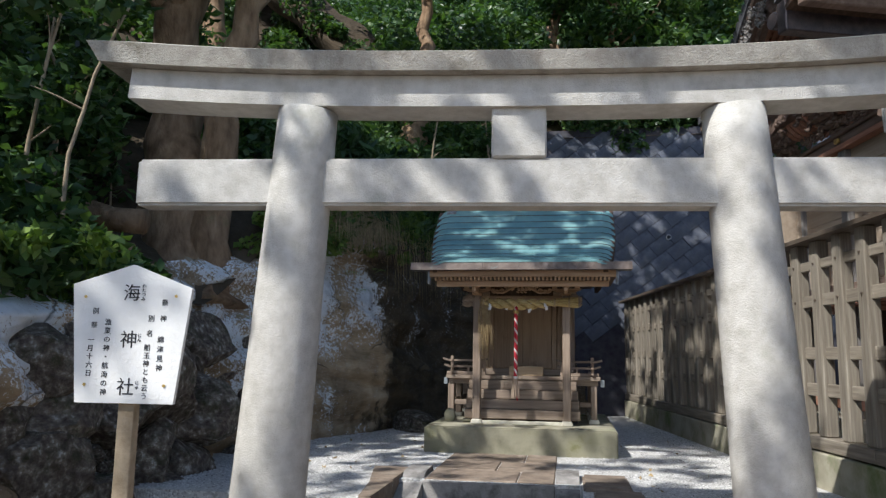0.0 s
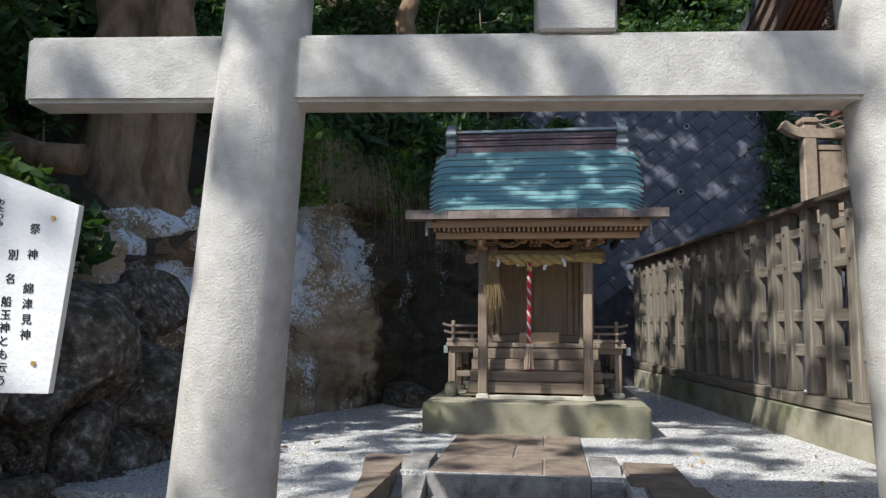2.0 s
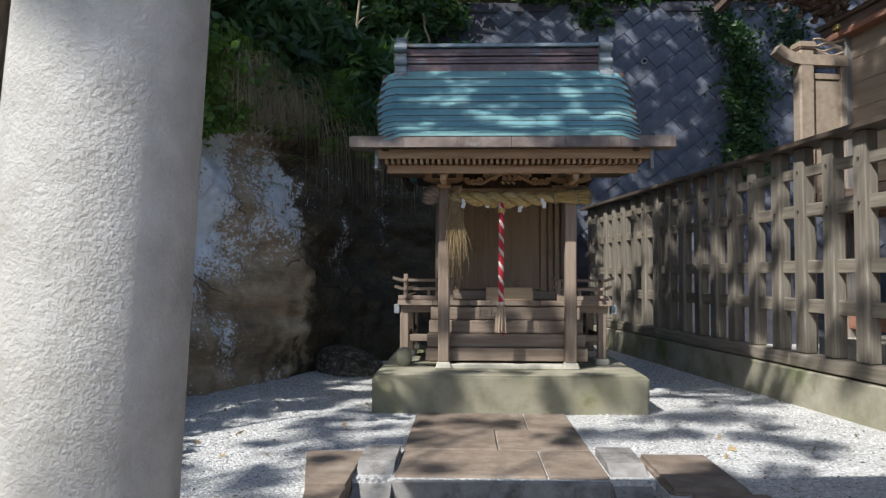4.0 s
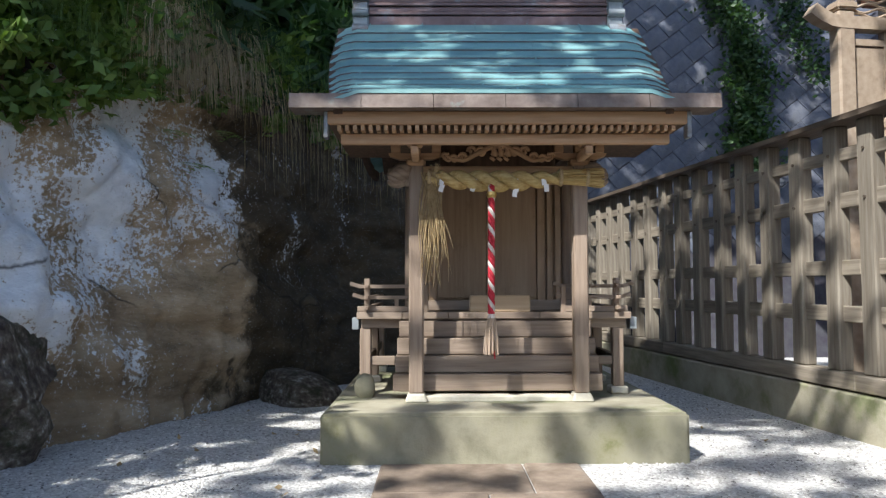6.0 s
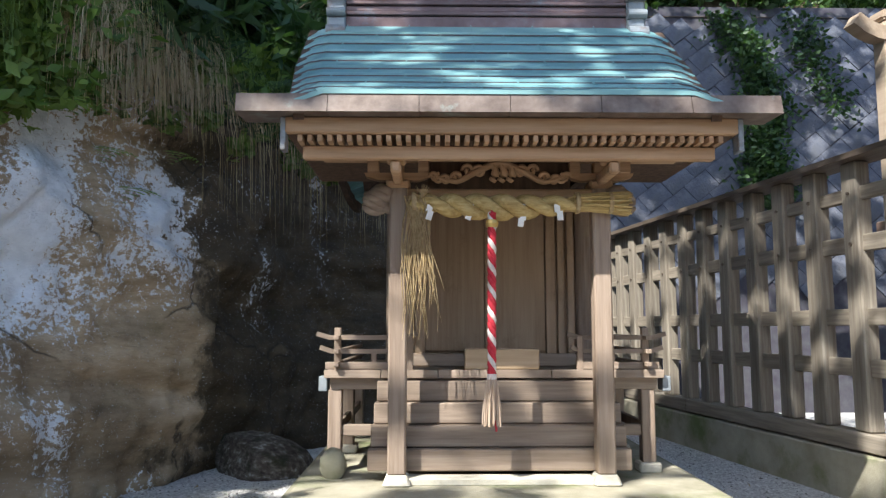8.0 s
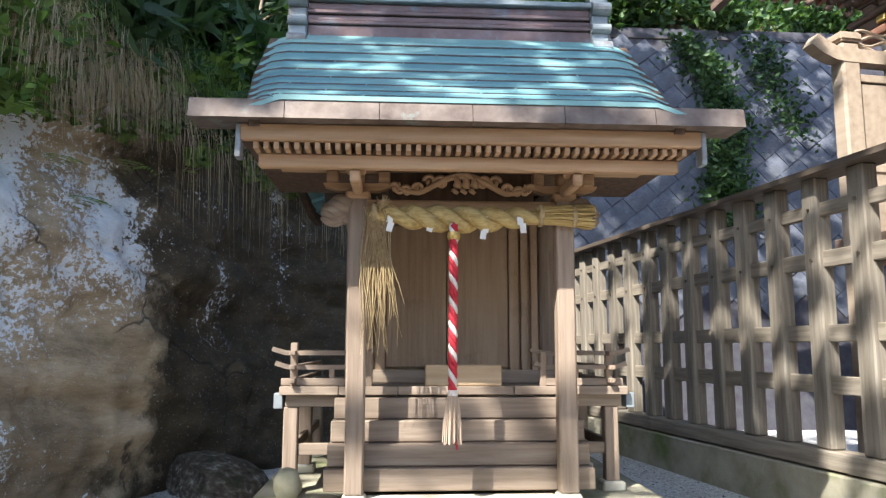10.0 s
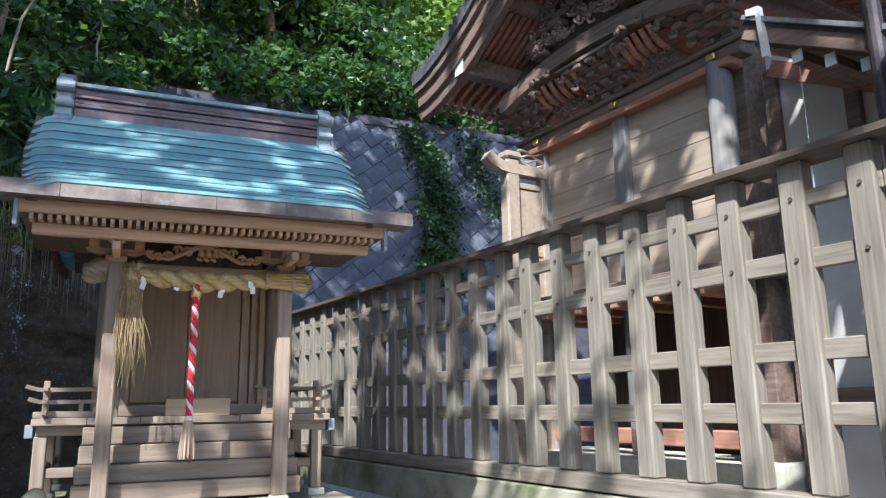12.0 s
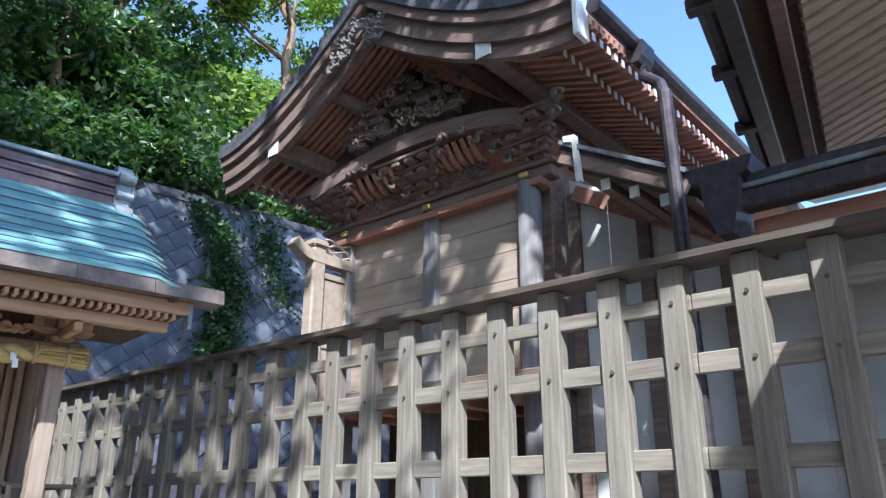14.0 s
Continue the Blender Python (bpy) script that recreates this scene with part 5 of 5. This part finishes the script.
def make_sign():
    s = thing("name_board", "white pointed wooden notice board lettered in black on a post", "sign board", (-1.61, -5.5, LOW), rz=4)
    z0 = 0.885 - LOW
    prof = [(-0.262, z0), (0.252, z0), (0.315, z0 + 0.575), (0.0, z0 + 0.695), (-0.317, z0 + 0.595)]
    board = part("board", prism(prof, -0.012, 0.014, "y"), M["white"], s, "white painted pentagonal board")
    part("post", box(-0.045, 0.04, 0.016, 0.075, 0, z0 + 0.55, 0.004), M["twig"], s, "plain pale wooden post")
    for x, z in ((-0.245, 0.53), (0.235, 0.535), (-0.215, 0.09), (0.20, 0.09)):
        part("nail", tube([(x, -0.013, z0 + z), (x, -0.017, z0 + z)], 0.008, 8), M["gold"], board)

    def col(chars, x, z, size, dz):
        for j, ch in enumerate(chars):
            if ch != " ":
                text_mesh(ch, size, pose(x, -0.0135, z0 + z - j * dz, 90, 0, 0), board)
    col("海神社", 0.0, 0.545, 0.092, 0.235)
    col("わたつみ", 0.062, 0.585, 0.022, 0.022)
    col("じん", 0.055, 0.335, 0.022, 0.022)
    col("じゃ", 0.06, 0.10, 0.022, 0.022)
    col("祭", 0.178, 0.50, 0.035, 0.05)
    col("神", 0.175, 0.42, 0.035, 0.05)
    col("綿津見神", 0.168, 0.315, 0.035, 0.047)
    col("別", 0.112, 0.42, 0.035, 0.05)
    col("名", 0.108, 0.345, 0.035, 0.05)
    col("船玉神とも云う", 0.10, 0.275, 0.035, 0.04)
    col("漁業の神・航海の神", -0.115, 0.40, 0.035, 0.0435)
    col("例", -0.185, 0.455, 0.035, 0.05)
    col("祭", -0.188, 0.385, 0.035, 0.05)
    col("一月十六日", -0.2, 0.31, 0.035, 0.0415)


make_sign()


# ---- trees and undergrowth ----
def branch(p0, p1, r0, r1, seed, bend=0.25, n=9):
    rr = random.Random(seed)
    a, b = Vector(p0), Vector(p1)
    side = Vector((rr.uniform(-1, 1), rr.uniform(-1, 1), rr.uniform(-0.3, 0.6))).normalized()
    L = (b - a).length
    pts, rad = [], []
    for k in range(n):
        f = k / (n - 1)
        w = Vector((rr.uniform(-1, 1), rr.uniform(-1, 1), rr.uniform(-1, 1))) * L * 0.02
        pts.append(a.lerp(b, f) + side * math.sin(f * math.pi) * bend * L * 0.3 + w)
        rad.append(r0 + (r1 - r0) * f)
    return pts, rad


def make_tree(name, base, top, r0, limbs, crown_r, leaves, mat, seed, label, leaf=0.11, per=260, roots=0):
    t = thing(name, label, "tree", base)
    rr = random.Random(seed)
    loc = Vector(top) - Vector(base)
    pts, rad = branch((0, 0, 0), loc, r0, r0 * 0.35, seed, 0.2, 14)
    part("trunk", tube(pts, [r * (1 + 0.8 * max(0, 1 - 3.2 * k / 13)) for k, r in enumerate(rad)], 14, wob=0.18, seed=seed), M["bark"], t, smooth=True)
    centres, radii = [], []
    for j in range(limbs):
        f = rr.uniform(0.4, 1.0)
        p = pts[int(f * 13)]
        d = Vector((rr.uniform(-1, 1), rr.uniform(-1, 1), rr.uniform(0.1, 0.8))).normalized() * crown_r * rr.uniform(0.5, 1.0)
        bp, br = branch(p, p + d, r0 * 0.28, r0 * 0.06, seed * 31 + j, 0.3, 7)
        part("limb", tube(bp, br, 7, wob=0.1, seed=j), M["bark"], t, smooth=True)
        for q in range(max(1, leaves // limbs)):
            c = p + d * rr.uniform(0.45, 1.15) + Vector((rr.gauss(0, 1), rr.gauss(0, 1), rr.gauss(0, 0.8))) * crown_r * 0.22
            centres.append(c)
            radii.append((rr.uniform(0.5, 1.0), rr.uniform(0.5, 1.0), rr.uniform(0.3, 0.6)))
    leaf_cloud("crown", blob_points(centres, radii, per, seed, 0.02), M[mat], leaf, 1.9, seed, parent=t)
    for j in range(roots):
        a = 2.2 + 0.55 * j
        e = Vector((math.cos(a) * 0.2 + 1.0 * (0.4 + 0.2 * j), -0.9 + 0.45 * j, -1.5 - 0.2 * (j % 3)))
        bp, br = branch((0.05, 0, 0.15), e, r0 * 0.55, r0 * 0.16, seed + 70 + j, 0.8, 9)
        part("root", tube(bp, br, 8, wob=0.2, seed=j), M["bark"], t, smooth=True)
    return t


# big old tree rooted over the cliff
old = make_tree("old_tree", (-4.2, -0.35, 1.55), (-4.3, 0.4, 9.0), 0.44, 9, 2.3, 20, "leaf", 3, "large old evergreen tree with gnarled roots over the rock", roots=4)
bp, br = branch((0.35, 0.15, 0.0), (0.75, 0.6, 5.2), 0.30, 0.14, 91, 0.25, 12)
part("second_stem", tube(bp, br, 12, wob=0.15, seed=5), M["bark"], old, smooth=True)
bp, br = branch((0.0, -1.0, 1.0), (-3.2, -1.6, 1.45), 0.15, 0.09, 92, 0.12, 10)
part("fallen_limb", tube(bp, br, 9, wob=0.15, seed=6), M["bark"], old, smooth=True)
bp, br = branch((0.1, -1.2, 0.72), (-3.0, -1.7, 0.95), 0.07, 0.03, 93, 0.2, 9)
part("fallen_limb", tube(bp, br, 7, wob=0.15, seed=7), M["bark"], old, smooth=True)

spots = [((-6.0, 3.5, 5.5), (-6.2, 4.0, 13), 0.2, 8, 2.6, 30, "leaf", 11), ((-2.8, 7.0, 5.6), (-2.4, 7.5, 13.5), 0.2, 8, 2.8, 34, "leaf", 12),
         ((0.5, 10.5, 7.0), (0.9, 10.8, 15), 0.22, 8, 3.0, 34, "leaf", 13), ((4.2, 11.5, 7.0), (3.6, 11.6, 15.5), 0.22, 9, 3.2, 36, "leaf", 14),
         ((7.5, 12.5, 7.5), (7.8, 12.4, 16), 0.22, 9, 3.2, 36, "leaf_lit_copy", 15), ((-7.5, -3.5, 4.0), (-7.2, -3.2, 11), 0.2, 8, 2.8, 30, "leaf", 16),
         ((11, 13, 7.5), (11.2, 13, 16.5), 0.22, 8, 3.2, 34, "leaf_lit_copy", 17), ((2.2, 9.6, 6.6), (2.0, 9.3, 11.8), 0.14, 8, 2.2, 30, "leaf", 18)]
# two of these trees wear the leaf colour with sunlight in it
for b0, t0, r0, nl, cr, lv, mt, sd in spots:
    make_tree("hill_tree", b0, t0, r0, nl, cr, lv, mt, sd, "leafy broadleaf tree on the slope behind the wall" if mt == "leaf" else "broadleaf tree on the slope, sunlight put into its leaf colour")

# shrubs clothing the slope, far and uncountable
rng = np.random.default_rng(8)
cs, rs = [], []
for k in range(520):
    u, v = rng.uniform(0.02, 0.98), rng.uniform(0.02, 0.72)
    p = hill_point(u, v)
    s = u * (len(CLIFF) - 1)
    if (5.2 < s < 7.3 and v < 0.22) or (7.2 < s < 10.6 and v < 0.10):
        continue
    cs.append(tuple(p + Vector((0, 0, rng.uniform(0.1, 0.7)))))
    k2 = rng.uniform(0.3, 0.75)
    rs.append((k2, k2, k2 * 0.8))
shr = leaf_cloud("slope_shrubs", blob_points(cs, rs, 330, 9, 0.3), M["leaf"], 0.095, 2.0, 10, label="dense dark evergreen shrubs over the slope")
tagged(shr, category="shrubs", kind="stuff")
# shrubs above the retaining wall
cs, rs = [], []
for k in range(230):
    x = rng.uniform(-1.0, 13)
    d = rng.uniform(0, 4.5)
    cs.append((x, 8.0 + d, 6.2 + d * 0.75 + rng.uniform(-0.3, 0.9)))
    k2 = rng.uniform(0.35, 0.8)
    rs.append((k2, k2, k2 * 0.75))
bank = leaf_cloud("wall_top_shrubs", blob_points(cs, rs, 420, 12, 0.3), M["leaf"], 0.10, 2.0, 13, label="dense evergreen shrubs hanging over the stone wall")
tagged(bank, category="shrubs", kind="stuff")
wall_hill = raw("hillside_back", [(-3, 7.9, 6.2), (20, 7.9, 6.2), (20, 30, 22), (-3, 30, 22)], [(0, 1, 2, 3)], M["earth"], None, "steep dark wooded slope")
tagged(wall_hill, category="hillside", kind="structure")
# ivy strip on the wall
pts = []
for k in range(3400):
    f = rng.random() ** 0.8
    xc = 4.25 + 0.75 * f + 0.25 * math.sin(5 * f)
    pts.append(wall_pt(xc + rng.normal() * (0.16 + 0.10 * math.sin(9 * f) ** 2), 6.3 - 3.4 * f + rng.normal() * 0.08, 0.08 + abs(rng.normal()) * 0.07))
for k in range(550):
    f = rng.random()
    pts.append(wall_pt(5.5 + 0.5 * f + rng.normal() * 0.2, 6.2 - 1.7 * f + rng.normal() * 0.15, 0.08 + abs(rng.normal()) * 0.06))
tagged(leaf_cloud("ivy", [tuple(p) for p in pts], M["leaf_blue"], 0.075, 1.4, 22, label="dark green ivy trailing down the stone wall"), category="ivy", kind="stuff")
# bamboo grass over the cliff edge beside the shrine
cs, rs = [], []
for k in range(60):
    s = rng.uniform(8.6, 13.5)
    x, y, h = cliff_at(s)
    n = cliff_normal(s)
    p = Vector((x, y, h + rng.uniform(0.2, 1.4))) - n * rng.uniform(-0.1, 0.8)
    cs.append(tuple(p))
    rs.append((0.4, 0.4, 0.35))
tagged(leaf_cloud("bamboo_grass", blob_points(cs, rs, 260, 31, 0.1), M["leaf_blue"], 0.085, 4.2, 32, droop=0.7, label="drooping blue-green bamboo grass on the cliff top"), category="bamboo grass", kind="stuff")


def hanging_grass(name, s0, s1, n, mat, label, seed, lmin, lmax, zoff=0.25):
    rg = random.Random(seed)
    verts, faces = [], []
    for k in range(n):
        s = rg.uniform(s0, s1)
        x, y, h = cliff_at(s)
        nn = cliff_normal(s)
        p = Vector((x, y, h + zoff + rg.uniform(-0.15, 0.2))) + nn * rg.uniform(-0.15, 0.14)
        L = rg.uniform(lmin, lmax)
        side = Vector((-nn.y, nn.x, 0))
        out = nn * rg.uniform(0.03, 0.26) + side * rg.uniform(-0.28, 0.28)
        w = side * rg.uniform(0.003, 0.006)
        i = len(verts)
        for f in (0, 0.3, 0.65, 1.0):
            q = p + out * (1 - (1 - f) ** 2) + Vector((0, 0, 0.10 * math.sin(f * 2.2) - L * f * f))
            ww = w * (1 - 0.8 * f)
            verts += [q - ww, q + ww]
        for j in range(3):
            faces.append((i + 2 * j, i + 2 * j + 1, i + 2 * j + 3, i + 2 * j + 2))
    tagged(raw(name, verts, faces, M[mat], None, label), category="grass", kind="stuff")


hanging_grass("dry_grass", 7.9, 9.6, 1900, "grass_dry", "dry brown grass hanging over the cliff edge", 41, 0.2, 0.7)
hanging_grass("green_grass", 7.0, 12.4, 2200, "grass_green", "green grass blades hanging over the cliff edge", 42, 0.1, 0.5, 0.38)
hanging_grass("hanging_roots", 9.6, 12.6, 240, "grass_dry", "thin pale roots hanging down the rock", 43, 0.4, 1.1, 0.05)


# leafy plants along the lip of the cliff and among the stones
cs, rs = [], []
for k in range(150):
    s = rng.uniform(6.6, 8.6) if k < 90 else rng.uniform(9.2, 12.8) if k < 138 else rng.uniform(2.0, 4.6)
    x, y, h = cliff_at(s)
    n = cliff_normal(s)
    p = Vector((x, y, h + rng.uniform(-0.25, 0.65))) + n * rng.uniform(-0.3, 0.18)
    cs.append(tuple(p))
    k2 = rng.uniform(0.10, 0.26)
    rs.append((k2, k2, k2 * 0.8))
tagged(leaf_cloud("edge_plants", blob_points(cs, rs, 60, 36, 0.1), M["grass_green"], 0.075, 1.7, 37, droop=0.5, label="small bright leafy plants along the cliff edge"), category="plants", kind="stuff")

# evergreen bushes over the stones
for k, (x, y, z, r) in enumerate(((-5.2, -0.9, 4.3, 0.9), (-4.9, -2.0, 4.4, 0.7), (-5.9, -2.4, 5.2, 1.0), (-4.9, -4.6, 2.7, 0.5), (-6.0, -4.2, 4.4, 0.9), (-6.6, -1.2, 5.0, 1.0))):
    t = thing("bush", "tangled evergreen bush with glossy dark leaves", "bush", (x, y, z - 1.6 * r - 0.6), "bushes above the stones")
    ends = []
    for j in range(7):
        e = Vector((rng.normal() * 0.6 * r, rng.normal() * 0.6 * r, 1.0 * r + rng.uniform(0.2, 1.3) * r))
        q, w = branch((0, 0, 0), e, 0.022, 0.006, 900 + 9 * k + j, 0.5, 8)
        part("stem", tube(q, w, 5), M["twig"], t, smooth=True)
        ends += [tuple(e), tuple(q[5])]
    leaf_cloud("foliage", blob_points(ends, [(0.42 * r,) * 3] * len(ends), 95, 950 + k, 0.05), M["leaf"], 0.085, 2.0, 960 + k, parent=t)


def fern(at, size, seed, rz):
    t = thing("fern", "small bright green fern growing from the rock", "fern", at, "ferns on the rock", rz)
    rg = random.Random(seed)
    for k in range(6):
        a = rg.uniform(-1.2, 1.2)
        verts, faces = [], []
        for j in range(10):
            f = j / 9
            c = Vector((math.sin(a) * f * size, -math.cos(a) * f * size * 0.8, size * (0.35 * math.sin(f * 2.4) - 0.25 * f * f)))
            w = size * 0.22 * math.sin(math.pi * min(1, f * 0.9 + 0.12))
            sd = Vector((math.cos(a), math.sin(a), 0))
            for sg in (-1, 1):
                i = len(verts)
                verts += [c - sd * 0.002, c + sd * sg * w + Vector((math.sin(a), -math.cos(a), -0.2)) * w * 0.4, c + Vector((math.sin(a), -math.cos(a), 0)) * size * 0.07]
                faces.append((i, i + 1, i + 2))
        tagged(raw("frond", verts, faces, M["grass_green"], t), kind="stuff")


for k, (s, z, sz) in enumerate(((8.3, 2.25, 0.28), (8.6, 2.0, 0.32), (9.2, 2.35, 0.25), (7.9, 2.5, 0.3), (10.2, 2.7, 0.28), (5.6, 0.55, 0.3), (4.6, 0.9, 0.25), (6.2, 1.5, 0.35))):
    x, y, h = cliff_at(s)
    n = cliff_normal(s)
    fern((x + n.x * 0.1, y + n.y * 0.1, z), sz, 60 + k, math.degrees(math.atan2(n.x, -n.y)))

random.seed(19)
# thin saplings and bare twigs at the edge of the wood
for k, (x, y, z0, h, lean) in enumerate(((-4.6, -2.6, 1.4, 4.2, 0.5), (-3.9, -2.9, 1.2, 3.6, 0.35), (-5.4, -1.6, 2.2, 4.0, -0.4), (-5.0, -3.4, 1.7, 3.8, 0.2), (-2.1, 5.6, 3.6, 3.6, 0.25), (-0.9, 6.6, 4.2, 3.4, -0.3))):
    t = thing("sapling", "thin pale bare-stemmed sapling with a few leaves", "sapling", (x, y, z0 - 0.15), "saplings on the slope")
    bp, br = branch((0, 0, 0), (lean, 0.1, h), 0.03, 0.012, 200 + k, 0.25, 10)
    part("stem", tube(bp, br, 6, wob=0.1, seed=k), M["twig"], t, smooth=True)
    pts = []
    for j in range(3):
        p = bp[4 + j * 2]
        e = p + Vector((random.uniform(-0.7, 0.7), random.uniform(-0.5, 0.3), random.uniform(0.1, 0.5)))
        q, r = branch(p, e, 0.012, 0.004, 300 + 10 * k + j, 0.4, 6)
        part("twig", tube(q, r, 4), M["twig"], t)
        pts.append(tuple(e))
    leaf_cloud("foliage", blob_points(pts, [(0.3, 0.3, 0.2)] * 3, 60, 400 + k, 0.1), M["leaf"], 0.10, 2.0, 500 + k, parent=t)

# tall trees behind the walker, whose canopy dapples the light
rng = np.random.default_rng(77)
SHADE = [(-8.8, -2.6, -8, -3, -5.2, 1.2, 7.0), (-9.4, -12.6, -8, -3, -11, -5.2, 7.0), (2.4, -13.5, -3, 2.2, -10.8, -5.2, 7.0), (-9.8, -6.4, -3, 3.2, -5.2, -0.2, 7.2), (-7.6, 5.5, -6.0, 3.5, -0.8, 4.0, 11.4), (6.6, -12.5, 0.3, 4.0, -4.6, -0.2, 9.0)]
CROWN = 10.3  # least height of the crowns; they stand up the sun's path from the plan above
# thick and thin stretches of the canopy: x, y, reach, share of the twigs that stand there
THICK = [(-2.9, -2.9, 2.1, 0.97), (-0.9, -1.4, 1.4, 0.8), (-1.2, 1.7, 3.2, 0.98), (1.6, 1.6, 2.2, 0.98), (-4.0, 1.6, 2.2, 0.98), (2.0, -1.9, 1.1, 0.6), (-0.9, -5.9, 1.6, 0.12), (-2.6, -6.2, 1.0, 0.16), (0.6, -6.5, 1.2, 0.14), (-6.3, -4.6, 1.5, 0.22), (1.6, -0.3, 0.7, 0.08), (-4.2, -5.0, 1.5, 0.09), (2.5, -4.0, 1.3, 0.18), (-1.2, -2.0, 1.7, 0.95), (-5.2, -9.0, 2.0, 0.24), (-2.3, -8.9, 1.5, 0.26), (-3.7, -7.8, 1.4, 0.34), (-1.0, -7.8, 1.2, 0.32)]


def canopy(x, y):
    share = 0.36
    for cx, cy, reach, to in THICK:
        f = max(0.0, 1 - math.hypot(x - cx, y - cy) / reach)
        share += (to - share) * min(1.0, 2.2 * f)
    # twigs bunch together where the crown is thin
    if share < 0.6:
        share *= 2.3 if noise.noise(Vector((x, y, 8.0)) * 2.0) > 0.02 else 0.25
    return share


for k, (bx, by, x0, x1, y0, y1, zc) in enumerate(SHADE):
    t = thing("shade_tree", "tall spreading broadleaf tree shading the approach", "tree", (bx, by, LOW), "tall trees over the approach")
    rise = Vector(SUN_FROM) * (max(0.0, CROWN - zc) / SUN_FROM.z)
    bp, br = branch((0, 0, 0), (0.5, 0.5, zc + rise.z + 0.6), 0.4, 0.15, 600 + k, 0.12, 12)
    part("trunk", tube(bp, br, 12, wob=0.1, seed=k), M["bark"], t, smooth=True)
    for j in range(10):
        e = Vector((rng.uniform(x0, x1) - bx, rng.uniform(y0, y1) - by, zc + rng.uniform(0.2, 1.2))) + rise
        q, r = branch(bp[10], e, 0.07, 0.012, 700 + 20 * k + j, 0.15, 7)
        part("limb", tube(q, r, 6), M["bark"], t, smooth=True)
    n = int((x1 - x0) * (y1 - y0) * 20)
    cs = np.stack([rng.uniform(x0, x1, n) - bx, rng.uniform(y0, y1, n) - by, rng.uniform(zc, zc + 1.5, n) - LOW], 1)
    toss = rng.random(n)
    cs = np.array([c for c, u in zip(cs, toss) if u < canopy(c[0] + bx, c[1] + by) and noise.noise(Vector((c[0] + bx, c[1] + by, 3.0)) * 0.9) > -0.45])
    cs = cs + np.array(rise)
    k2 = rng.uniform(0.10, 0.30, len(cs))
    leaf_cloud("crown", blob_points(cs, np.stack([k2, k2, k2 * 0.6], 1), 32, 800 + k, 0.02), M["leaf"], 0.10, 1.8, 900 + k, parent=t)

# wooded slope far behind
cs = []
for k in range(1500):
    x, d = rng.uniform(-16, 24), rng.uniform(0, 20) ** 1.0
    cs.append((x, 9 + d, 6.6 + 0.73 * (1.1 + d) + rng.uniform(-0.3, 1.3)))
k2 = rng.uniform(0.6, 1.3, len(cs))
cs, k3 = np.array(cs), np.stack([k2, k2, k2 * 0.8], 1)
# split at x 5.5: plain leaf, then the copy with sunlight coloured in
for name, mat, side, label in (("far_wood", "leaf", cs[:, 0] < 5.5, "dark evergreen woodland covering the slope behind"), ("sunlit_wood", "leaf_lit_copy", cs[:, 0] >= 5.5, "yellow-green woodland on the slope behind the hall, sunlight put into its leaf colour")):
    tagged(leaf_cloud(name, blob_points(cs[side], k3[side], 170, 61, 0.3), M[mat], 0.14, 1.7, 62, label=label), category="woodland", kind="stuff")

# fallen leaves on the gravel
lv = np.stack([rng.uniform(-2.6, 2.4, 70), rng.uniform(-2.2, 2.0, 70), np.full(70, 0.018)], 1)
lv = lv[(np.abs(lv[:, 0]) > 1.2)]
tagged(leaf_cloud("fallen_leaves", lv, M["straw_dry"], 0.035, 1.5, 71, droop=0.0, label="scattered small yellow-brown fallen leaves"), category="leaves", kind="stuff")

# ---- pieces of the retaining wall ----
rb = random.Random(15)
block_meshes = []
for k in range(4):
    b = box(-0.222, 0.222, -0.026, 0.02, -0.150, 0.150, 0.005)
    for v in b.verts:
        v.co += Vector((rb.uniform(-0.006, 0.006), rb.uniform(-0.006, 0.004), rb.uniform(-0.004, 0.004)))
    me = bpy.data.meshes.new("block")
    b.to_mesh(me)
    b.free()
    me.materials.append(M["vein_stone"])
    block_meshes.append(me)
tilt = Matrix.Rotation(-math.atan(LEAN), 4, "X")
count = 0
for i in range(-14, 40):
    for j in range(-34, 40):
        a, c = i * 0.45 + (j % 2) * 0.225, j * 0.305
        ang = radians(38)
        x = 2.6 + a * math.cos(ang) - c * math.sin(ang)
        z = 3.2 + a * math.sin(ang) + c * math.cos(ang)
        if 0.0 < x < 6.9 and 1.7 < z < 6.2 and count < 420:
            ob = share("block", rb.choice(block_meshes), retain, Matrix.Translation(wall_pt(x, z, 0.0)) @ tilt @ Matrix.Rotation(-ang, 4, "Y"))
            count += 1
for k, (x, z) in enumerate(((2.95, 5.15), (2.75, 3.75))):
    d = thing("drain_hole", "small pale plastic drain pipe set in the stone wall", "drain pipe", tuple(wall_pt(x, z, 0.09)), "drain holes of the wall")
    part("rim", tube([(0, 0, 0), (0, 0.12, 0.0)], 0.055, 16), M["pipe"], d)
    # black disc stands for the shade inside the closed pipe
    part("mouth_shade_disc", tube([(0, -0.004, 0), (0, 0.002, 0)], 0.042, 16), M["ink"], d)
